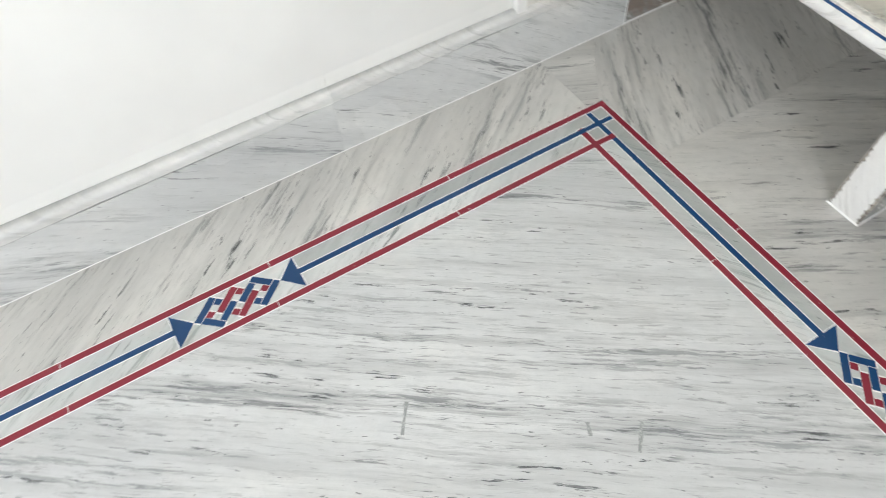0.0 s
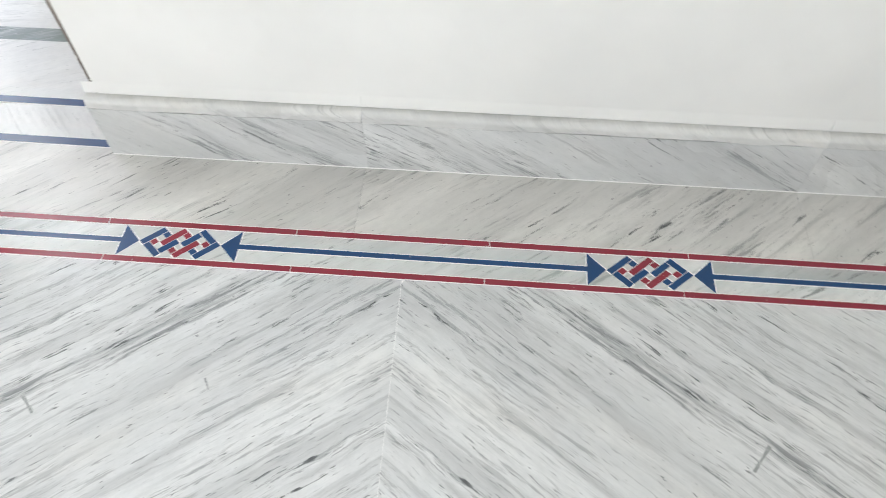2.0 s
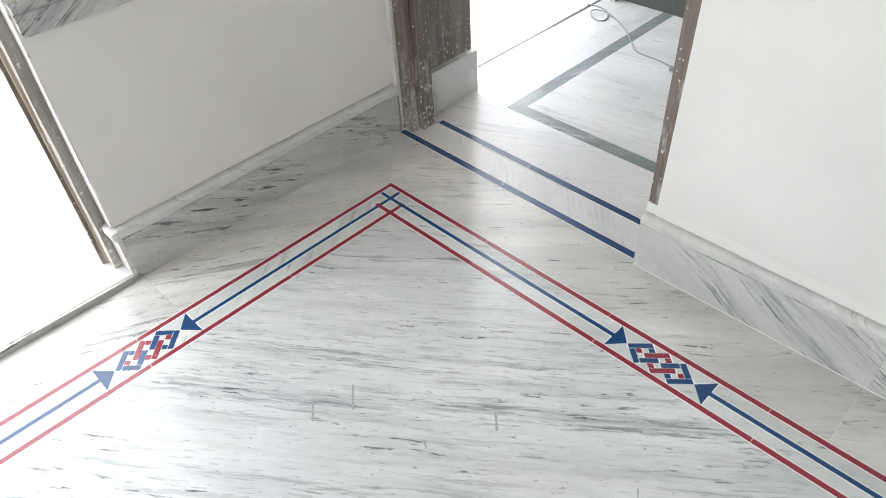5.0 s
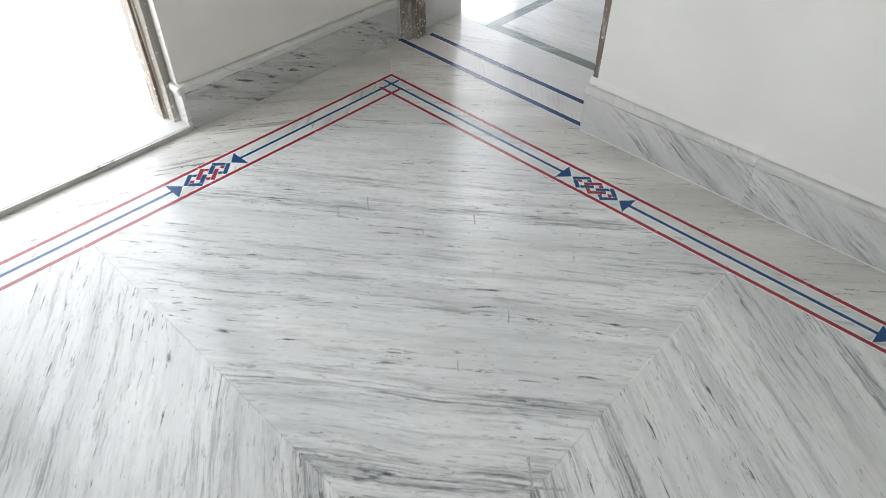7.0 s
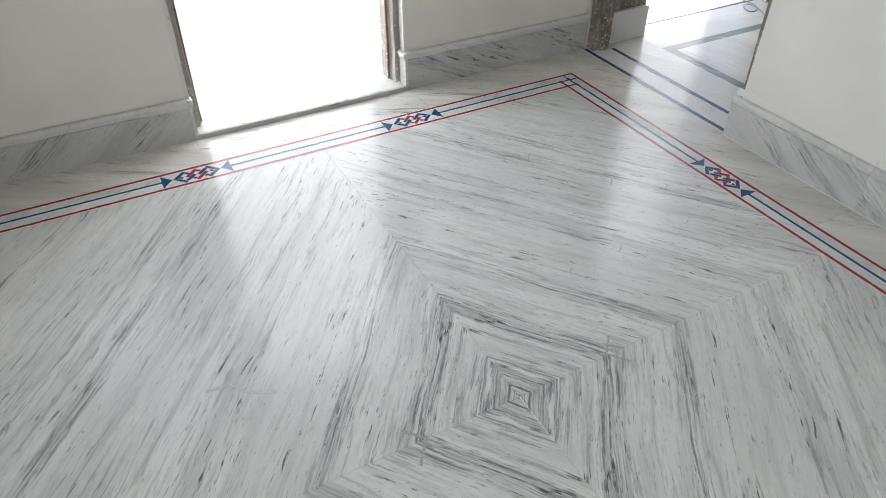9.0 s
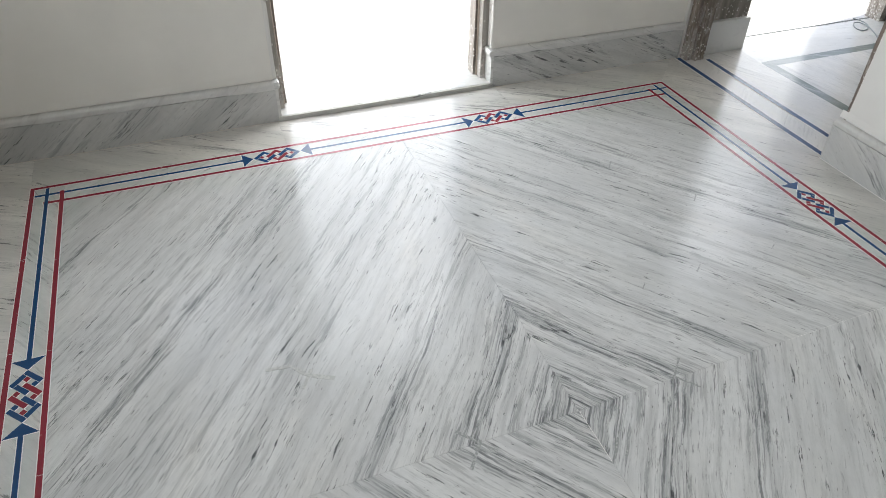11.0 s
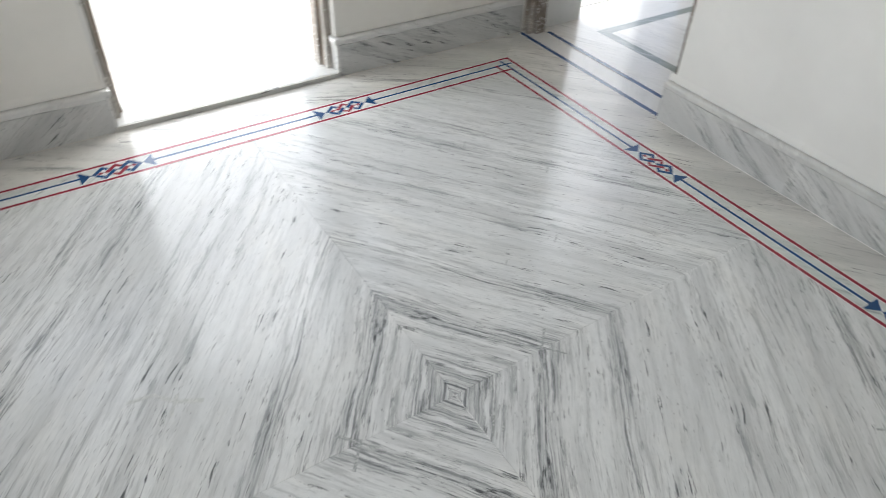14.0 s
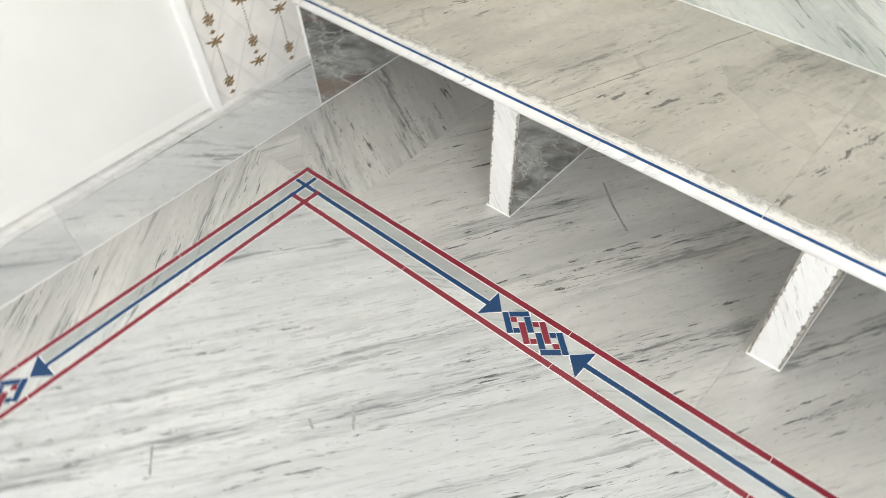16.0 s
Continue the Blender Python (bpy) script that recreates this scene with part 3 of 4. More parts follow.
# corner stones
for cx, cy in ((0, 0), (LX, 0), (0, LY), (LX, LY)):
    x0, x1 = (0, WIDE["W"]) if cx == 0 else (LX - WIDE["E"], LX)
    y0, y1 = (-WIDE["N"], 0) if cy == 0 else (LY, LY + WIDE["S"])
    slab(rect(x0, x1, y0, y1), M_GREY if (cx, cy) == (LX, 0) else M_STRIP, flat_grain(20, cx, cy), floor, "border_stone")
# navy strips across the doorway
for y in (0.214, 0.343):
    for a, b in ((-0.195 if y < 0.3 else -0.136, 0.27), (0.271, 0.775)):
        ya, yb = (y + 0.002 - 0.0103 * (x + 0.2) for x in (a, b))
        inlay("navy_strip", [(a, ya), (b, yb), (b, yb + 0.023), (a, ya + 0.023)], M_NAVY)
part("cement_line", grout_bm, M_GROUT, floor, "fine white cement lines round the inlay")["kind"] = "stuff"


def filled_crack(pts, width, lift, material):
    """A grey resin-filled scratch across the polished slabs."""
    bm = bmesh.new()
    for (x0, y0), (x1, y1) in zip(pts, pts[1:]):
        k = 4
        nx, ny = y0 - y1, x1 - x0
        d = math.hypot(nx, ny)
        side_a, side_b = [], []
        for i in range(k + 1):
            t, h = i / k, width * random.uniform(0.25, 0.6)
            x, y = x0 + (x1 - x0) * t, y0 + (y1 - y0) * t
            side_a.append((x + nx / d * h, y + ny / d * h))
            side_b.append((x - nx / d * h, y - ny / d * h))
        prism(bm, side_a + side_b[::-1], -0.003, 0.0002 + lift)
    part("filled_crack", bm, material, floor, "grey filled scratch")


for turn, (pts, width) in enumerate((([(1.460, -1.585), (1.545, -1.513)], 0.008), ([(1.502, -1.538), (1.570, -1.590)], 0.009), ([(1.445, -0.940), (1.502, -0.995)], 0.006),
                   ([(1.486, -0.998), (1.548, -0.946)], 0.005), ([(1.608, -1.228), (1.657, -1.266)], 0.006), ([(1.634, -1.217), (1.660, -1.238)], 0.005),
                   ([(0.518, -0.583), (0.572, -0.626)], 0.005), ([(0.478, -0.668), (0.529, -0.708)], 0.005), ([(1.140, -0.642), (1.168, -0.675)], 0.005),
                   ([(1.159, -0.856), (1.176, -0.875)], 0.004), ([(2.165, -0.404), (2.130, -0.452)], 0.007), ([(2.404, -0.595), (2.394, -0.617)], 0.007),
                   ([(2.480, -0.642), (2.444, -0.680)], 0.006), ([(1.113, -1.978), (1.121, -1.914), (1.165, -1.880), (1.200, -1.815)], 0.012),
                   ([(1.150, -1.866), (1.207, -1.898)], 0.010), ([(3.332, -0.659), (3.275, -0.725), (3.223, -0.797)], 0.005), ([(0.812, -0.414), (0.845, -0.447)], 0.006),
                   ([(1.140, -0.355), (1.154, -0.378)], 0.004), ([(0.745, -0.572), (0.765, -0.582)], 0.005))):
    filled_crack(pts, width, 0.00004 * turn, M_FILL if width < 0.0095 else M_FAINT)

# ---- passage floor ----
bm = bmesh.new()
box(bm, -0.50, 1.80, 0.335, 1.75, -0.12, -0.002)
passage = setting("floor_corridor", bm, M_GROUT, "pale marble passage floor with a green border", "floor")
G = 0.052
slab(rect(-0.30, 1.72, 0.336, 0.575), M_WHITE, flat_grain(25, 8, 2), passage)
slab(rect(-0.30, -0.021, 0.575, 1.60), M_WHITE, flat_grain(80, 1, 5), passage)
slab(rect(-0.50, -0.314, 0.60, 1.60), M_WHITE, flat_grain(80, 3, 6), passage)
slab(rect(-0.314, -0.30, 0.604, 1.60), M_DGREY, flat_grain(90, 3, 6), passage, "joint_strip")
slab([(-0.021, 0.575), (1.72, 0.575), (1.72, 0.575 + G), (-0.021 + G, 0.575 + G)], M_GREEN, flat_grain(20, 3, 6), passage, "green_strip")
slab([(-0.021, 0.575), (-0.021 + G, 0.575 + G), (-0.021 + G, 1.60), (-0.021, 1.60)], M_GREEN, flat_grain(70, 5, 6), passage, "green_strip")
slab(rect(-0.021 + G, 1.72, 0.575 + G, 1.60), M_WHITE, flat_grain(10, 6, 6), passage)


# ---- skirtings ----
def arc(cx, cz, r, a0, a1, k=6):
    return [(cx + r * math.cos(radians(a0 + (a1 - a0) * i / k)), cz + r * math.sin(radians(a0 + (a1 - a0) * i / k))) for i in range(k + 1)]


def skirting(name, axis, stops, face, wall, angles, label, stone=M_SKIRT, joint=M_GROUT, paint=M_PAINT, bare=None):
    """Marble boards along a wall, with a half-round cap; face and wall give the depth."""
    empty = tagged(new(name), label, "skirting", kind="structure")
    out = 1 if face > wall else -1
    for i, (a, b) in enumerate(zip(stops, stops[1:])):
        lo, hi = sorted((a, b))
        rnd = random.Random(round(lo * 1000) + 7)
        bm = bmesh.new()
        r = 0.013
        nose = [(face - out * r + out * x, z) for x, z in arc(0, 0.170 - r, r, 0, 90)]
        extrude(bm, [(wall, 0.0), (face, 0.0), (face, 0.141), (wall, 0.141)], axis, lo + 0.0002, hi - 0.0002)
        part("skirting_board", grain(bm, wall_grain(axis, angles[i % len(angles)], 2.7 * i + wall, 1.9 * i)), stone, empty)
        # the cap was ground by hand: its lower edge and its nose waver
        bm = bmesh.new()
        profile = [(wall, 0.141), (face, 0.141), (face + out * 0.003, 0.145)] + [(x + out * 0.003, z) for x, z in nose] + [(wall, 0.170)]
        k = max(4, round((hi - lo) / 0.07))
        rings = []
        for j in range(k + 1):
            at = lo + 0.0002 + (hi - lo - 0.0004) * j / k
            push, drop = rnd.uniform(-0.0016, 0.0012), rnd.uniform(-0.003, 0.003)
            ring = []
            for n, (d, z) in enumerate(profile):
                d, z = (d + out * push if n not in (0, len(profile) - 1) else d), (z + drop if n in (1, 2) else z)
                ring.append(bm.verts.new((at, d, z) if axis == "x" else (d, at, z)))
            rings.append(ring)
        for one, two in zip(rings, rings[1:]):
            for n in range(len(profile)):
                bm.faces.new((one[n], one[(n + 1) % len(profile)], two[(n + 1) % len(profile)], two[n]))
        bm.faces.new(rings[0][::-1])
        bm.faces.new(rings[-1])
        part("skirting_cap", grain(bm, wall_grain(axis, angles[i % len(angles)], 3.3 * i + wall, 2.1 * i)), M_CAP, empty, "rounded pale cap")
        bm = bmesh.new()
        extrude(bm, [(face, 0.0002), (face + out * 0.0018, 0.0002), (face, 0.0014)], axis, lo, hi)
        part("cement_line", bm, joint, empty, "cement joint along the floor")
        # thick coats of paint stop just over the cap, on a wavering line
        end = min(hi, bare) if bare else hi
        k = max(4, round((end - lo) / 0.035))
        bm = bmesh.new()
        rings = []
        for j in range(k + 1):
            at = lo + 0.001 + (end - lo - 0.002) * j / k
            z, t = 0.1725 + rnd.uniform(0, 0.0022), 0.0026 + rnd.uniform(0, 0.0012)
            rings.append([bm.verts.new((at, d, h) if axis == "x" else (d, at, h)) for d, h in ((wall, z), (wall + out * t, z), (wall + out * t, z + 0.004), (wall, z + 0.028))])
        for one, two in zip(rings, rings[1:]):
            for n in range(4):
                bm.faces.new((one[n], one[(n + 1) % 4], two[(n + 1) % 4], two[n]))
        bm.faces.new(rings[0][::-1])
        bm.faces.new(rings[-1])
        part("paint_edge", bm, paint, empty, "uneven lower edge of the wall paint")
    return empty


def skirting_return(parent, y, s):
    """The board and its cap turned round the corner into the garden doorway; s points into the opening."""
    bm = bmesh.new()
    box(bm, -0.262, SKW, *sorted((y, y + s * 0.012)), 0.0215, 0.141)
    part("skirting_return", grain(bm, wall_grain("x", 30, y, 2.0)), M_CAP, parent, "pale marble return in the doorway")
    bm = bmesh.new()
    box(bm, -0.262, SKW + 0.002, *sorted((y, y + s * 0.021)), 0.1415, 0.170)
    bmesh.ops.bevel(bm, geom=[e for e in bm.edges if abs(e.verts[0].co.y - y) > 0.01 and abs(e.verts[1].co.y - y) > 0.01], offset=0.009, segments=3, affect="EDGES", profile=0.5)
    part("cap_return", grain(bm, wall_grain("x", 20, y, 3.0)), M_CAP, parent, "rounded end of the cap")


skirting("skirting_north", "x", [0.766, 1.370, 2.333, 3.113], SKN, YN, [-32, -32, -34], "grey-veined marble skirting with a rounded white cap", bare=2.787)
skirt_a = skirting("skirting_west_a", "y", [0.2275, -0.755], SKW, XW, [-24], "grey-veined marble skirting beside the garden door", M_SKIRT_SHADED, M_JOINT, M_PAINT_WARMLIT)
skirting_return(skirt_a, -0.7552, -1)
skirt_b = skirting("skirting_west_b", "y", [-1.700, SKS], SKW, XW, [40], "grey-veined marble skirting ending at the doorway", M_SKIRT_SHADED, M_JOINT, M_PAINT_WARMLIT)
skirting_return(skirt_b, -1.6998, 1)
skirting("skirting_south", "x", [SKW, 0.9, 1.9, 3.0], SKS, YS, [35, 30, 35], "grey-veined marble skirting with a rounded white cap")

# ---- door to the terrace: sill, frame, bare reveals ----
door_sill = tagged(new("door_sill"), "white marble door sill with a grey speckled edge, slightly raised", "door sill", kind="structure")
bm = bmesh.new()
box(bm, -0.52, -0.207, -1.6875, -0.7675, 0.0005, 0.021)
part("sill_slab", grain(bm, flat_grain(88, 2, 3)), M_CAP, door_sill)
bm = bmesh.new()
box(bm, -0.207, -0.197, -1.6995, -0.7555, 0.0005, 0.0195)
part("sill_edge", grain(bm, wall_grain("y", 4, 2, 3)), M_SILL, door_sill, "grey speckled stone edge")


def jamb(bm, x0, x1, y0, y1, z0, z1, seed):
    """A straight timber with worn, slightly wavering edges."""
    rnd = random.Random(seed)
    k = 16
    rings = []
    for i in range(k + 1):
        z = z0 + (z1 - z0) * i / k
        j = [rnd.uniform(-0.0016, 0.0016) for _ in range(4)]
        rings.append([bm.verts.new(c) for c in ((x0 + j[0], y0 + j[1], z), (x1 + j[2], y0 + j[3], z), (x1 + j[0], y1 + j[2], z), (x0 + j[1], y1 + j[3], z))])
    for a, b in zip(rings, rings[1:]):
        for i in range(4):
            bm.faces.new((a[i], a[(i + 1) % 4], b[(i + 1) % 4], b[i]))
    bm.faces.new(rings[0][::-1])
    bm.faces.new(rings[-1])


frame_w = tagged(new("door_frame"), "weathered brown timber door frame without its door, splashed with cement", "door frame", kind="structure")
for s, y in ((-1, -0.752), (1, -1.700)):
    # s points into the opening
    def across(a, b, y=y, s=s):
        return sorted((y + s * a, y + s * b))
    for name, mat, x0, x1, a, b, seed in (("bare_reveal", M_REVEAL, -0.264, -0.2265, 0.0, 0.016 if s > 0 else 0.008, 3), ("frame_post", M_PLASTER, -0.300, -0.264, 0.0, 0.036, 4),
                                          ("edge_strip", M_STRIPW, -0.308, -0.300, 0.0, 0.043, 5), ("frame_rebate", M_WOOD, -0.368, -0.308, 0.0, 0.053, 6)):
        bm = bmesh.new()
        y0, y1 = across(a, b)
        jamb(bm, x0, x1, y0, y1, 0.172 if name == "bare_reveal" else 0.0215, 2.10, seed)
        part(name, bm, mat, frame_w)
bm = bmesh.new()
box(bm, -0.368, -0.27, -1.700, -0.752, 2.055, 2.10)
part("frame_head", bm, M_WOOD, frame_w)

# ---- windows on either side of that door ----
for name, y0, y1, lo, hi in (("window_1", -0.715, -0.40, -0.7545, 0.18), ("window_2", -2.40, -1.75, -2.47, -1.7005)):
    window = tagged(new(name), "open window with a projecting grey-veined marble sill", "window", kind="structure")
    bm = bmesh.new()
    extrude(bm, [(XW + 0.0005, 0.702), (-0.207, 0.702), (-0.207, 0.748)] + arc(-0.215, 0.760, 0.012, -60, 90) + [(XW + 0.0005, 0.772)], "y", lo, hi)
    part("sill_front", grain(bm, wall_grain("y", 30, 7.7 + y0, 3.1)), M_SKIRT_SHADED, window)
    bm = bmesh.new()
    box(bm, -0.50, XW + 0.0005, y0 + 0.0005, y1 - 0.0005, 0.7205, 0.772)
    part("window_sill", grain(bm, flat_grain(70, 7.7 + y0, 3.1)), M_SKIRT_SHADED, window)
    for a, b in ((y0, y0 + 0.025), (y1 - 0.025, y1)):
        bm = bmesh.new()
        jamb(bm, -0.42, -0.34, a, b, 0.7725, 1.92, 8)
        part("window_frame", bm, M_WOOD, window)

# ---- frame of the passage doorway ----
frame_n = tagged(new("door_frame"), "dark timber door frame spattered with white plaster, no door hung", "door frame", kind="structure")
for name, mat, x0, x1, y0, y1, seed in (("frame_post", M_WOOD, -0.203, -0.158, 0.245, 0.272, 11), ("edge_strip", M_STRIPW, -0.2245, -0.164, 0.272, 0.279, 12),
                                        ("frame_post", M_WOOD, -0.2245, -0.141, 0.279, 0.334, 13), ("frame_post", M_WOOD, 0.736, 0.790, 0.275, 0.334, 14),
                                        ("plaster_edge", M_REVEAL, -0.2245, -0.204, 0.234, 0.271, 16)):
    bm = bmesh.new()
    jamb(bm, x0, x1, y0, y1, 0.001, 2.10, seed)
    part(name, bm, mat, frame_n)
bm = bmesh.new()
box(bm, -0.141, 0.736, 0.275, 0.334, 2.055, 2.10)
part("frame_head", bm, M_WOOD, frame_n)

# far frame post of the passage's outer door
bm = bmesh.new()
jamb(bm, -0.34, -0.245, 1.562, 1.5995, 0.0, 2.10, 21)
tagged(link_mesh("door_post", bm, M_WOOD), "dark timber post of the passage's outer door", "door post", kind="structure")

# ---- platform along the east wall ----
PF, PT, PB = 3.068, 0.368, 0.332   # front, top and underside
platform = tagged(new("stone_platform"), "low beige marble platform on white-edged marble supports", "platform")


def skewed(bm):
    for v in bm.verts:
        v.co.x += front(v.co.y)
    return bm


film_rnd = random.Random(5)
for i, (a, b) in enumerate(((-1.1088, SKN + 0.018), (YS + 0.004, -1.1092))):
    r = (PT - PB) / 2

    def round_edge(q, e=0.0):
        return (PF + r - (r + e) * math.cos(radians(q)), PB + r + (r + e) * math.sin(radians(q)))
    bm = bmesh.new()
    extrude(bm, [(PF + 0.024, PB)] + [round_edge(q) for q in range(-90, 91, 12)] + [(PF + 0.024, PT)], "y", a, b)
    part("platform_edge", grain(skewed(bm), flat_grain(70, 3.1 * i, 2.3 * i)), M_LEG, platform, "rounded white marble edge")
    bm = bmesh.new()
    prism(bm, [(PF + 0.024 + front(a), a), (east(a) - 0.002, a), (east(b) - 0.002, b), (PF + 0.024 + front(b), b)], PB, PT)
    part("platform_top", grain(bm, broad_grain(-20 + 6 * i, 3.1 * i + 0.7, 2.3 * i + 0.4)), M_TOP, platform, "beige streaked marble slab")
    bm = bmesh.new()
    extrude(bm, [round_edge(q, -0.004) for q in (62, 46)] + [round_edge(q, 0.0005) for q in (46, 52, 57, 62)], "y", a + 0.001, b)
    part("blue_line", skewed(bm), M_BLUE, platform, "blue inlaid line along the front edge")
    # white polish residue behind the blue line
    bm = bmesh.new()
    extrude(bm, [(PF + 0.0145, PT - 0.002), (PF + 0.0145, PT + 0.0003), (PF + 0.052, PT + 0.0003), (PF + 0.052, PT - 0.002)], "y", a + 0.001, b - 0.001)
    grain(bm, lambda p: (p.y, (p.x - PF - 0.0145) / 0.0375))
    part("cement_film", skewed(bm), M_FILM, platform, "ragged white cement film")
# a hairline crack across the slab
bm = bmesh.new()
crack = [(3.112 + 0.0485 * j, -0.645 - 0.0205 * j + film_rnd.uniform(-0.004, 0.004)) for j in range(11)]
low, top = [], []
for x, y in crack:
    h = film_rnd.uniform(0.0003, 0.0010)
    low.append((x, y - h))
    top.append((x, y + h))
prism(bm, low + top[::-1], PT - 0.003, PT + 0.0002)
part("crack", bm, M_CRACK, platform, "dark hairline crack")
bm = bmesh.new()
prism(bm, [(3.240, -0.784), (3.247, -0.781), (3.248, -0.776), (3.242, -0.778)], PT - 0.003, PT + 0.0006)
part("chip", bm, M_CRACK, platform, "small dark chip")


def sheared(bm, x0, x1, y0, y1, z0, z1, lean):
    box(bm, x0, x1, y0, y1, z0, z1)
    for v in bm.verts:
        if v.co.z > (z0 + z1) / 2:
            v.co.y += lean


def chipped_strip(bm, x0, x1, y0, y1, z0, z1, lean, rnd):
    """An upright strip whose two long edges are broken out unevenly."""
    k = 84
    rows = []
    for j in range(k + 1):
        t = j / k
        z, d = z0 + (z1 - z0) * t, lean * t
        flare = 0.006 * max(0.0, t - 0.93) / 0.07
        a, b = (y + d + s * (rnd.choice((0.0, 0.0, 0.0, 0.001, 0.002, 0.0045)) - flare) for y, s in ((y0, 1), (y1, -1)))
        rows.append([bm.verts.new(c) for c in ((x0, a, z), (x0, b, z), (x1, b, z), (x1, a, z))])
    for one, two in zip(rows, rows[1:]):
        for n in range(4):
            bm.faces.new((one[n], one[(n + 1) % 4], two[(n + 1) % 4], two[n]))
    bm.faces.new(rows[0][::-1])
    bm.faces.new(rows[-1])


for y0, y1, lean in ((-0.550, -0.478, -0.026), (-1.233, -1.166, -0.016), (-1.907, -1.841, 0.0), (-2.590, -2.524, 0.0)):
    stone = M_DARK if y1 > -0.6 else M_PALE
    dx, back = 0.5 * front(y0), east(y0) - 0.006
    bm = bmesh.new()
    chipped_strip(bm, 3.0895 + dx, 3.0925 + dx, y0 + 0.0045, y1 - 0.0045, 0.0, PB, lean, random.Random(round(-y0 * 100)))
    part("support_edge", grain(bm, wall_grain("y", 60, y0, 1.0)), M_LEG, platform, "white marble facing strip with chipped edges")
    bm = bmesh.new()
    sheared(bm, 3.0926 + dx, 3.0929 + dx, y0, y1, 0.0, PB, lean)
    part("support_backing", grain(bm, wall_grain("y", 50, y0, 3.0)), M_EDGE, platform, "rough brown-grey broken stone edge")
    for a, b in ((y0, y0 + 0.0105), (y1 - 0.0105, y1)):
        bm = bmesh.new()
        sheared(bm, 3.093 + dx, back, a, b, 0.0, PB, lean)
        part("support_panel", grain(bm, wall_grain("x", -38, 4 * a, 2.0 - y0)), stone, platform, "figured grey marble panel")
    bm = bmesh.new()
    sheared(bm, 3.093 + dx, back, y0 + 0.0105, y1 - 0.0105, 0.0, PB, lean)
    part("support_core", bm, M_GROUT, platform)
    bm = bmesh.new()
    extrude(bm, [(3.0865 + dx, 0.0003), (3.0895 + dx, 0.0003), (3.0895 + dx, 0.003)], "y", y0 - 0.002, y1 + 0.002)
    for y, s in ((y0, -1), (y1, 1)):
        extrude(bm, [(y, 0.0003), (y + s * 0.003, 0.0003), (y, 0.0025)], "x", 3.092 + dx, back)
    part("cement_line", bm, M_GROUT, platform, "white cement joint")

# ---- dark panel under the platform, upstand above it ----
EN = east(0.19) - 0.002
bm = bmesh.new()
box(bm, 3.1145, EN, 0.190, YN, 0.0, PB - 0.001)
panel_line = bmesh.new()
box(panel_line, 3.1125, 3.1147, 0.1865, YN, 0.0, 0.50)
extrude(panel_line, [(0.190, 0.0003), (0.187, 0.0003), (0.190, 0.0025)], "x", 3.1147, EN)
prism(panel_line, [(east(YS) - 0.0215, YS + 0.01), (east(YS) - 0.018, YS + 0.01), (east(0.18) - 0.018, 0.18), (east(0.18) - 0.0215, 0.18)], PT + 0.0006, PT + 0.003)
setting("trim", panel_line, M_GROUT, "thin white cement joints round the stone panels", "trim")
tagged(part("wall_panel", grain(bm, wall_grain("x", -28, 5.0, 2.0)), M_DARK), "dark brown-grey figured marble panel under the platform", "wall panel", kind="structure")
bm = bmesh.new()
prism(bm, [(east(YS) - 0.018, YS + 0.002), (east(YS) - 0.0005, YS + 0.002), (east(0.186) - 0.0005, 0.186), (east(0.186) - 0.018, 0.186)], PT + 0.0005, 0.505)
tagged(part("upstand", grain(bm, wall_grain("y", 30, 2.0, 6.0)), M_UP), "pale green-grey marble upstand behind the platform", "upstand", kind="structure")


# ---- printed wall tiles ----
PERIOD = 0.172   # height of one link of the printed chain


def ornament_mesh(scroll):
    """One link of a hanging chain: a broad scroll, a bud, a round boss and beads, in the x-z plane facing -y."""
    bm = bmesh.new()

    def leaf(x, z, rx, rz, turn=0.0):
        c, s = math.cos(radians(turn)), math.sin(radians(turn))
        ring = []
        for i in range(7):
            a = i * math.tau / 7
            px, pz = rx * math.cos(a), rz * math.sin(a)
            ring.append(bm.verts.new((x + px * c - pz * s, 0.0, z + px * s + pz * c)))
        mid = bm.verts.new((x, -0.0008, z))
        for i in range(7):
            bm.faces.new((ring[i], ring[(i + 1) % 7], mid))
    # broad scroll
    if scroll:
        leaf(0, 0.0, 0.005, 0.011)
        leaf(0, -0.013, 0.002, 0.005)
    for s in (-1, 1) if scroll else ():
        leaf(s * 0.009, 0.001, 0.008, 0.0038, s * 22)
        leaf(s * 0.010, -0.006, 0.007, 0.0034, -s * 28)
        leaf(s * 0.019, 0.004, 0.0065, 0.0034, s * 12)
        leaf(s * 0.026, 0.007, 0.0026, 0.0024)
        leaf(s * 0.006, 0.009, 0.0045, 0.0018, s * 50)
    # bud
    leaf(0, 0.026, 0.0046, 0.0062)
    for s in (-1, 1):
        leaf(s * 0.006, 0.025, 0.0042, 0.0018, s * 30)
    # round boss
    for k in range(7):
        a = k * math.tau / 7 + 0.3
        leaf(0.010 * math.cos(a), 0.057 + 0.011 * math.sin(a), 0.0066, 0.0036, math.degrees(a) + 40)
    leaf(0, 0.057, 0.0060, 0.0060)
    leaf(0, 0.075, 0.0024, 0.0060)
    for s in (-1, 1):
        leaf(s * 0.014, 0.066, 0.0030, 0.0018, s * 40)
    # beads
    for k in range(9):
        leaf(0, 0.086 + 0.0078 * k, 0.0021, 0.0029)
    me = bpy.data.meshes.new("ornament")
    bm.to_mesh(me)
    bm.free()
    me.materials.append(M_GOLD)
    return me


ORN, ORN_CUT = ornament_mesh(True), ornament_mesh(False)


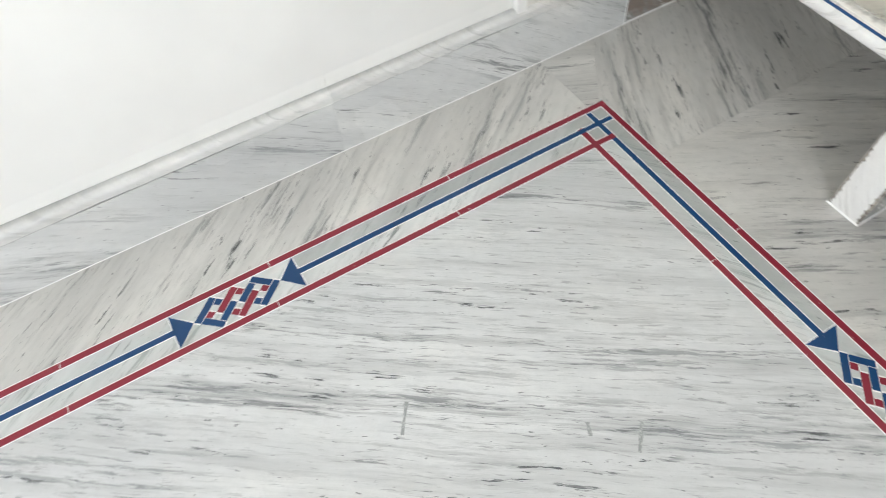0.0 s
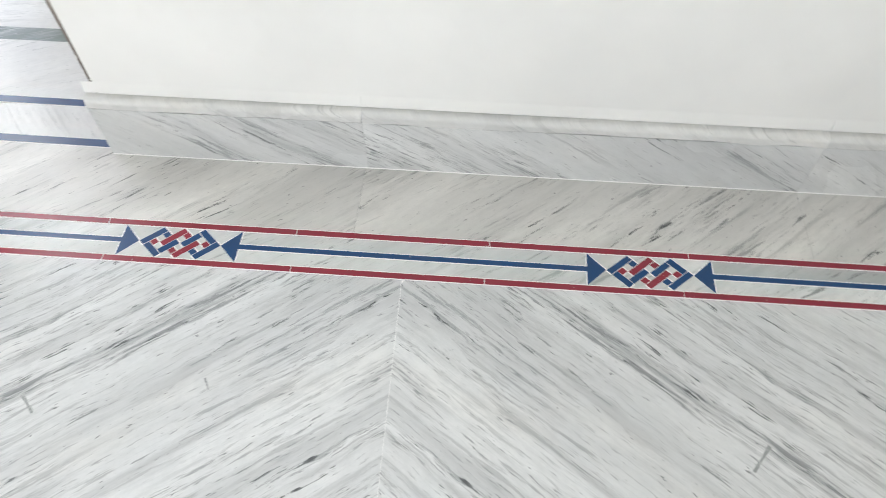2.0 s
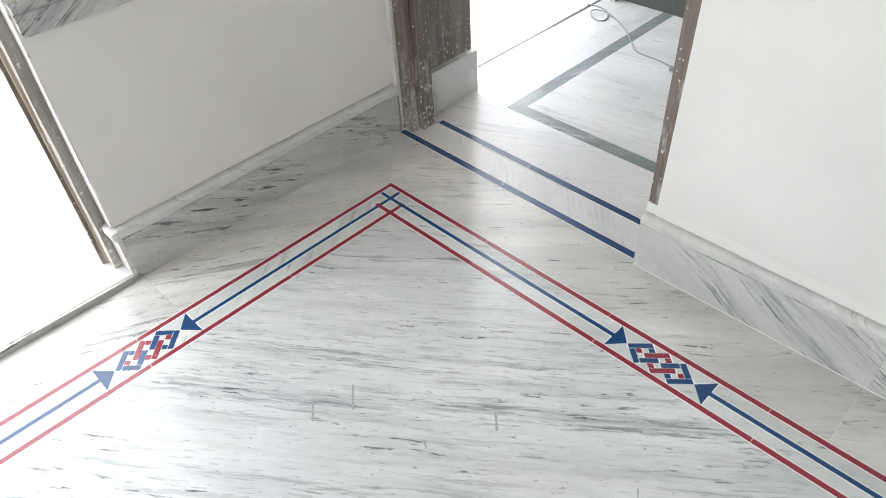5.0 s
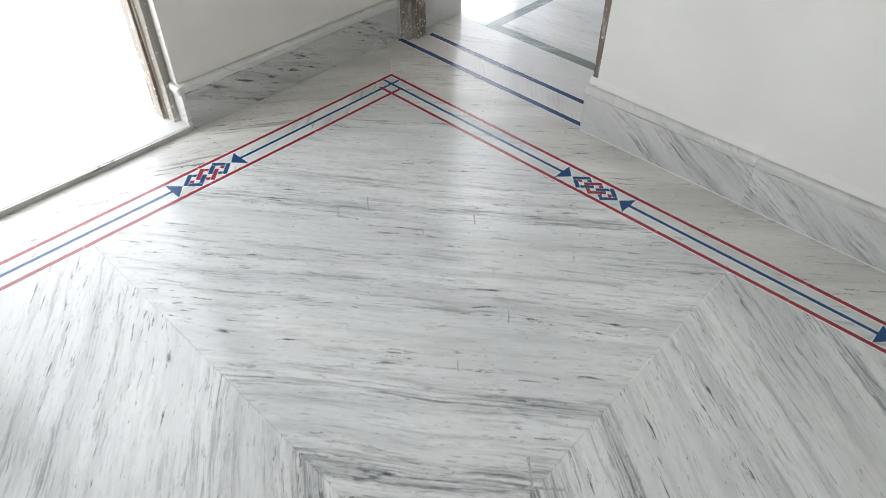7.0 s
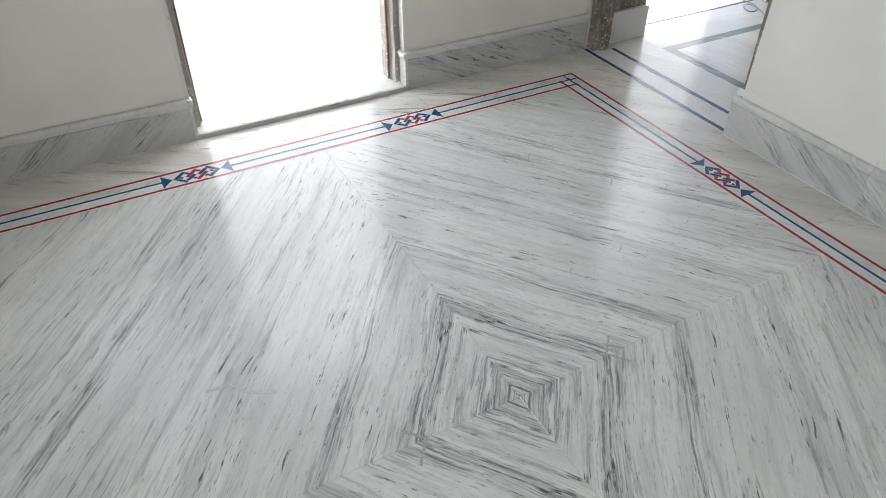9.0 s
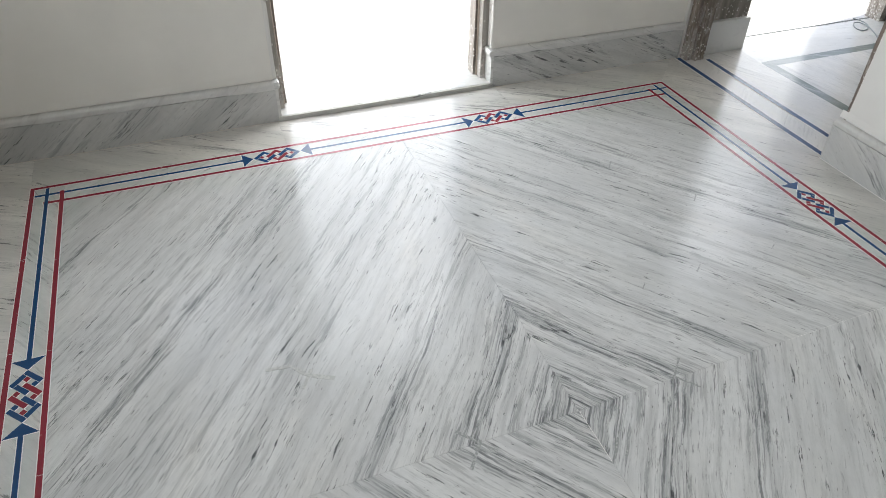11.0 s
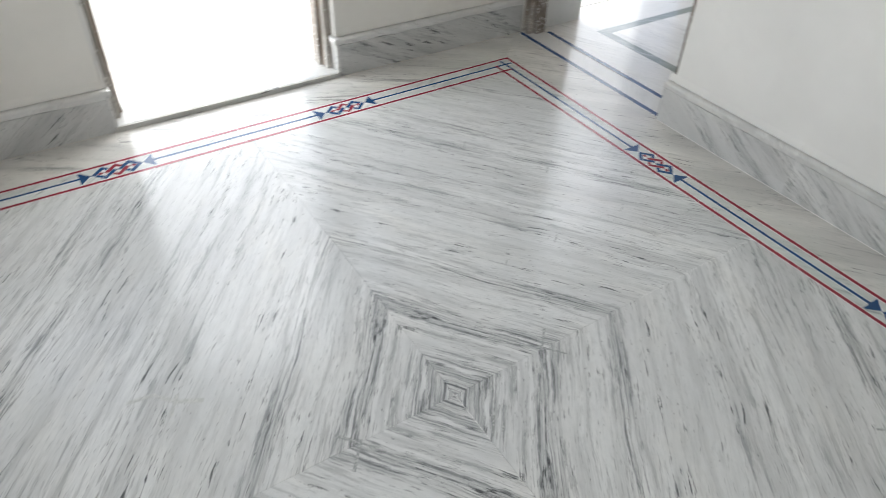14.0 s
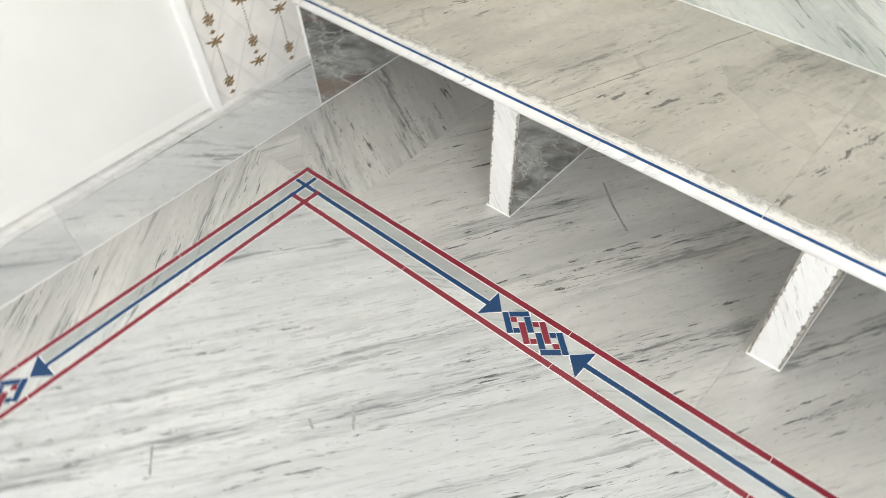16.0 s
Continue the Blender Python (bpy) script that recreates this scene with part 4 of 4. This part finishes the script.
def tile(x0, x1, z0, z1, parent):
    """One tile on a wall, with its printed chains; every other chain hangs lower."""
    bm = bmesh.new()
    box(bm, x0 + 0.0006, x1 - 0.0006, -0.014, 0.0, z0 + 0.0006, z1 - 0.0006)
    ob = part("wall_tile", grain(bm, lambda p: (p.x, p.z)), M_TILE, parent)
    for i in range(round((x1 - x0) / 0.1)):
        z = z0 + (0.066 if i % 2 else -0.002)
        while z + 0.158 < z1:
            o = new("printed_scroll", ORN if z > z0 else ORN_CUT)
            o.parent = ob
            o.location = (x0 + 0.045 + 0.1 * i, -0.0142, z)
            z += PERIOD
    return ob


tiles_n = tagged(new("wall_tiles"), "cream quilted wall tiles printed with gold-brown scrolls", "wall tiles", kind="structure")
tiles_n.location = (0, YN, 0)
for z0 in (0.165, 0.615, 1.065):
    tile(2.812, 3.112, z0, z0 + 0.45, tiles_n)
for z0 in (0.505, 0.955):
    for i in range(2):
        x0 = 3.1125 + 0.28 * i
        tile(x0, x0 + 0.28, z0, z0 + 0.45, tiles_n)
tiles_e = tagged(new("wall_tiles"), "cream quilted wall tiles behind the platform", "wall tiles", kind="structure")
tiles_e.matrix_world = pose(east(0.19) - 0.0005, 0.19, 0, 0, 0, -90 - math.degrees(math.atan(0.09)))
for i in range(5):
    for z0 in (0.5052, 0.9555):
        tile(0.3 * i, 0.3 * i + 0.3, z0, z0 + 0.45, tiles_e)
bm = bmesh.new()
extrude(bm, [(2.788, 0.1645), (2.812, 0.1645), (2.812, 1.53), (2.788, 1.53)], "y", YN - 0.020, YN)
setting("tile_trim", bm, M_GROUT, "white cement edge beside the tiles", "trim")
bm = bmesh.new()
box(bm, 3.1155, EN - 0.018, 0.190, YN, PT + 0.001, 0.505)
tagged(part("upstand", grain(bm, wall_grain("x", 30, 1.0, 3.0)), M_UP), "pale marble upstand above the platform", "upstand", kind="structure")

# ---- cable on the passage floor ----
cu = bpy.data.curves.new("cable", "CURVE")
cu.dimensions, cu.bevel_depth, cu.bevel_resolution = "3D", 0.0028, 2
sp = cu.splines.new("NURBS")
cable_pts = [(-0.32, 1.46, 0.003), (-0.26, 1.49, 0.003), (-0.17, 1.43, 0.003), (-0.16, 1.35, 0.003), (-0.22, 1.35, 0.008), (-0.28, 1.42, 0.008), (-0.22, 1.45, 0.008), (-0.13, 1.41, 0.003), (-0.04, 1.35, 0.003), (0.04, 1.27, 0.003), (0.09, 1.21, 0.003), (0.15, 1.21, 0.003), (0.21, 1.21, 0.003), (0.27, 1.19, 0.003)]
sp.points.add(len(cable_pts) - 1)
for p, c in zip(sp.points, cable_pts):
    p.co = (*c, 1)
sp.order_u, sp.use_endpoint_u = 4, True
cu.materials.append(M_CABLE)
cable = tagged(new("cable", cu), "thin grey cable lying in loops on the floor", "cable")
bm = bmesh.new()
bmesh.ops.create_cone(bm, cap_ends=True, segments=12, radius1=0.011, radius2=0.007, depth=0.034, matrix=pose(0.29, 1.17, 0.0115, 0, 90, 20))
bmesh.ops.bevel(bm, geom=list(bm.edges), offset=0.0015, segments=1, affect="EDGES")
part("plug", bm, M_CABLE, cable, "small grey plug")

# ---- brick outside the passage's outer door ----
bm = bmesh.new()
box(bm, -0.66, -0.55, 1.745, 1.865, 0.0, 0.075)
bmesh.ops.bevel(bm, geom=list(bm.edges), offset=0.004, segments=2, affect="EDGES")
tagged(link_mesh("brick", bm, M_BRICK), "orange clay brick lying on the sunlit terrace", "brick")
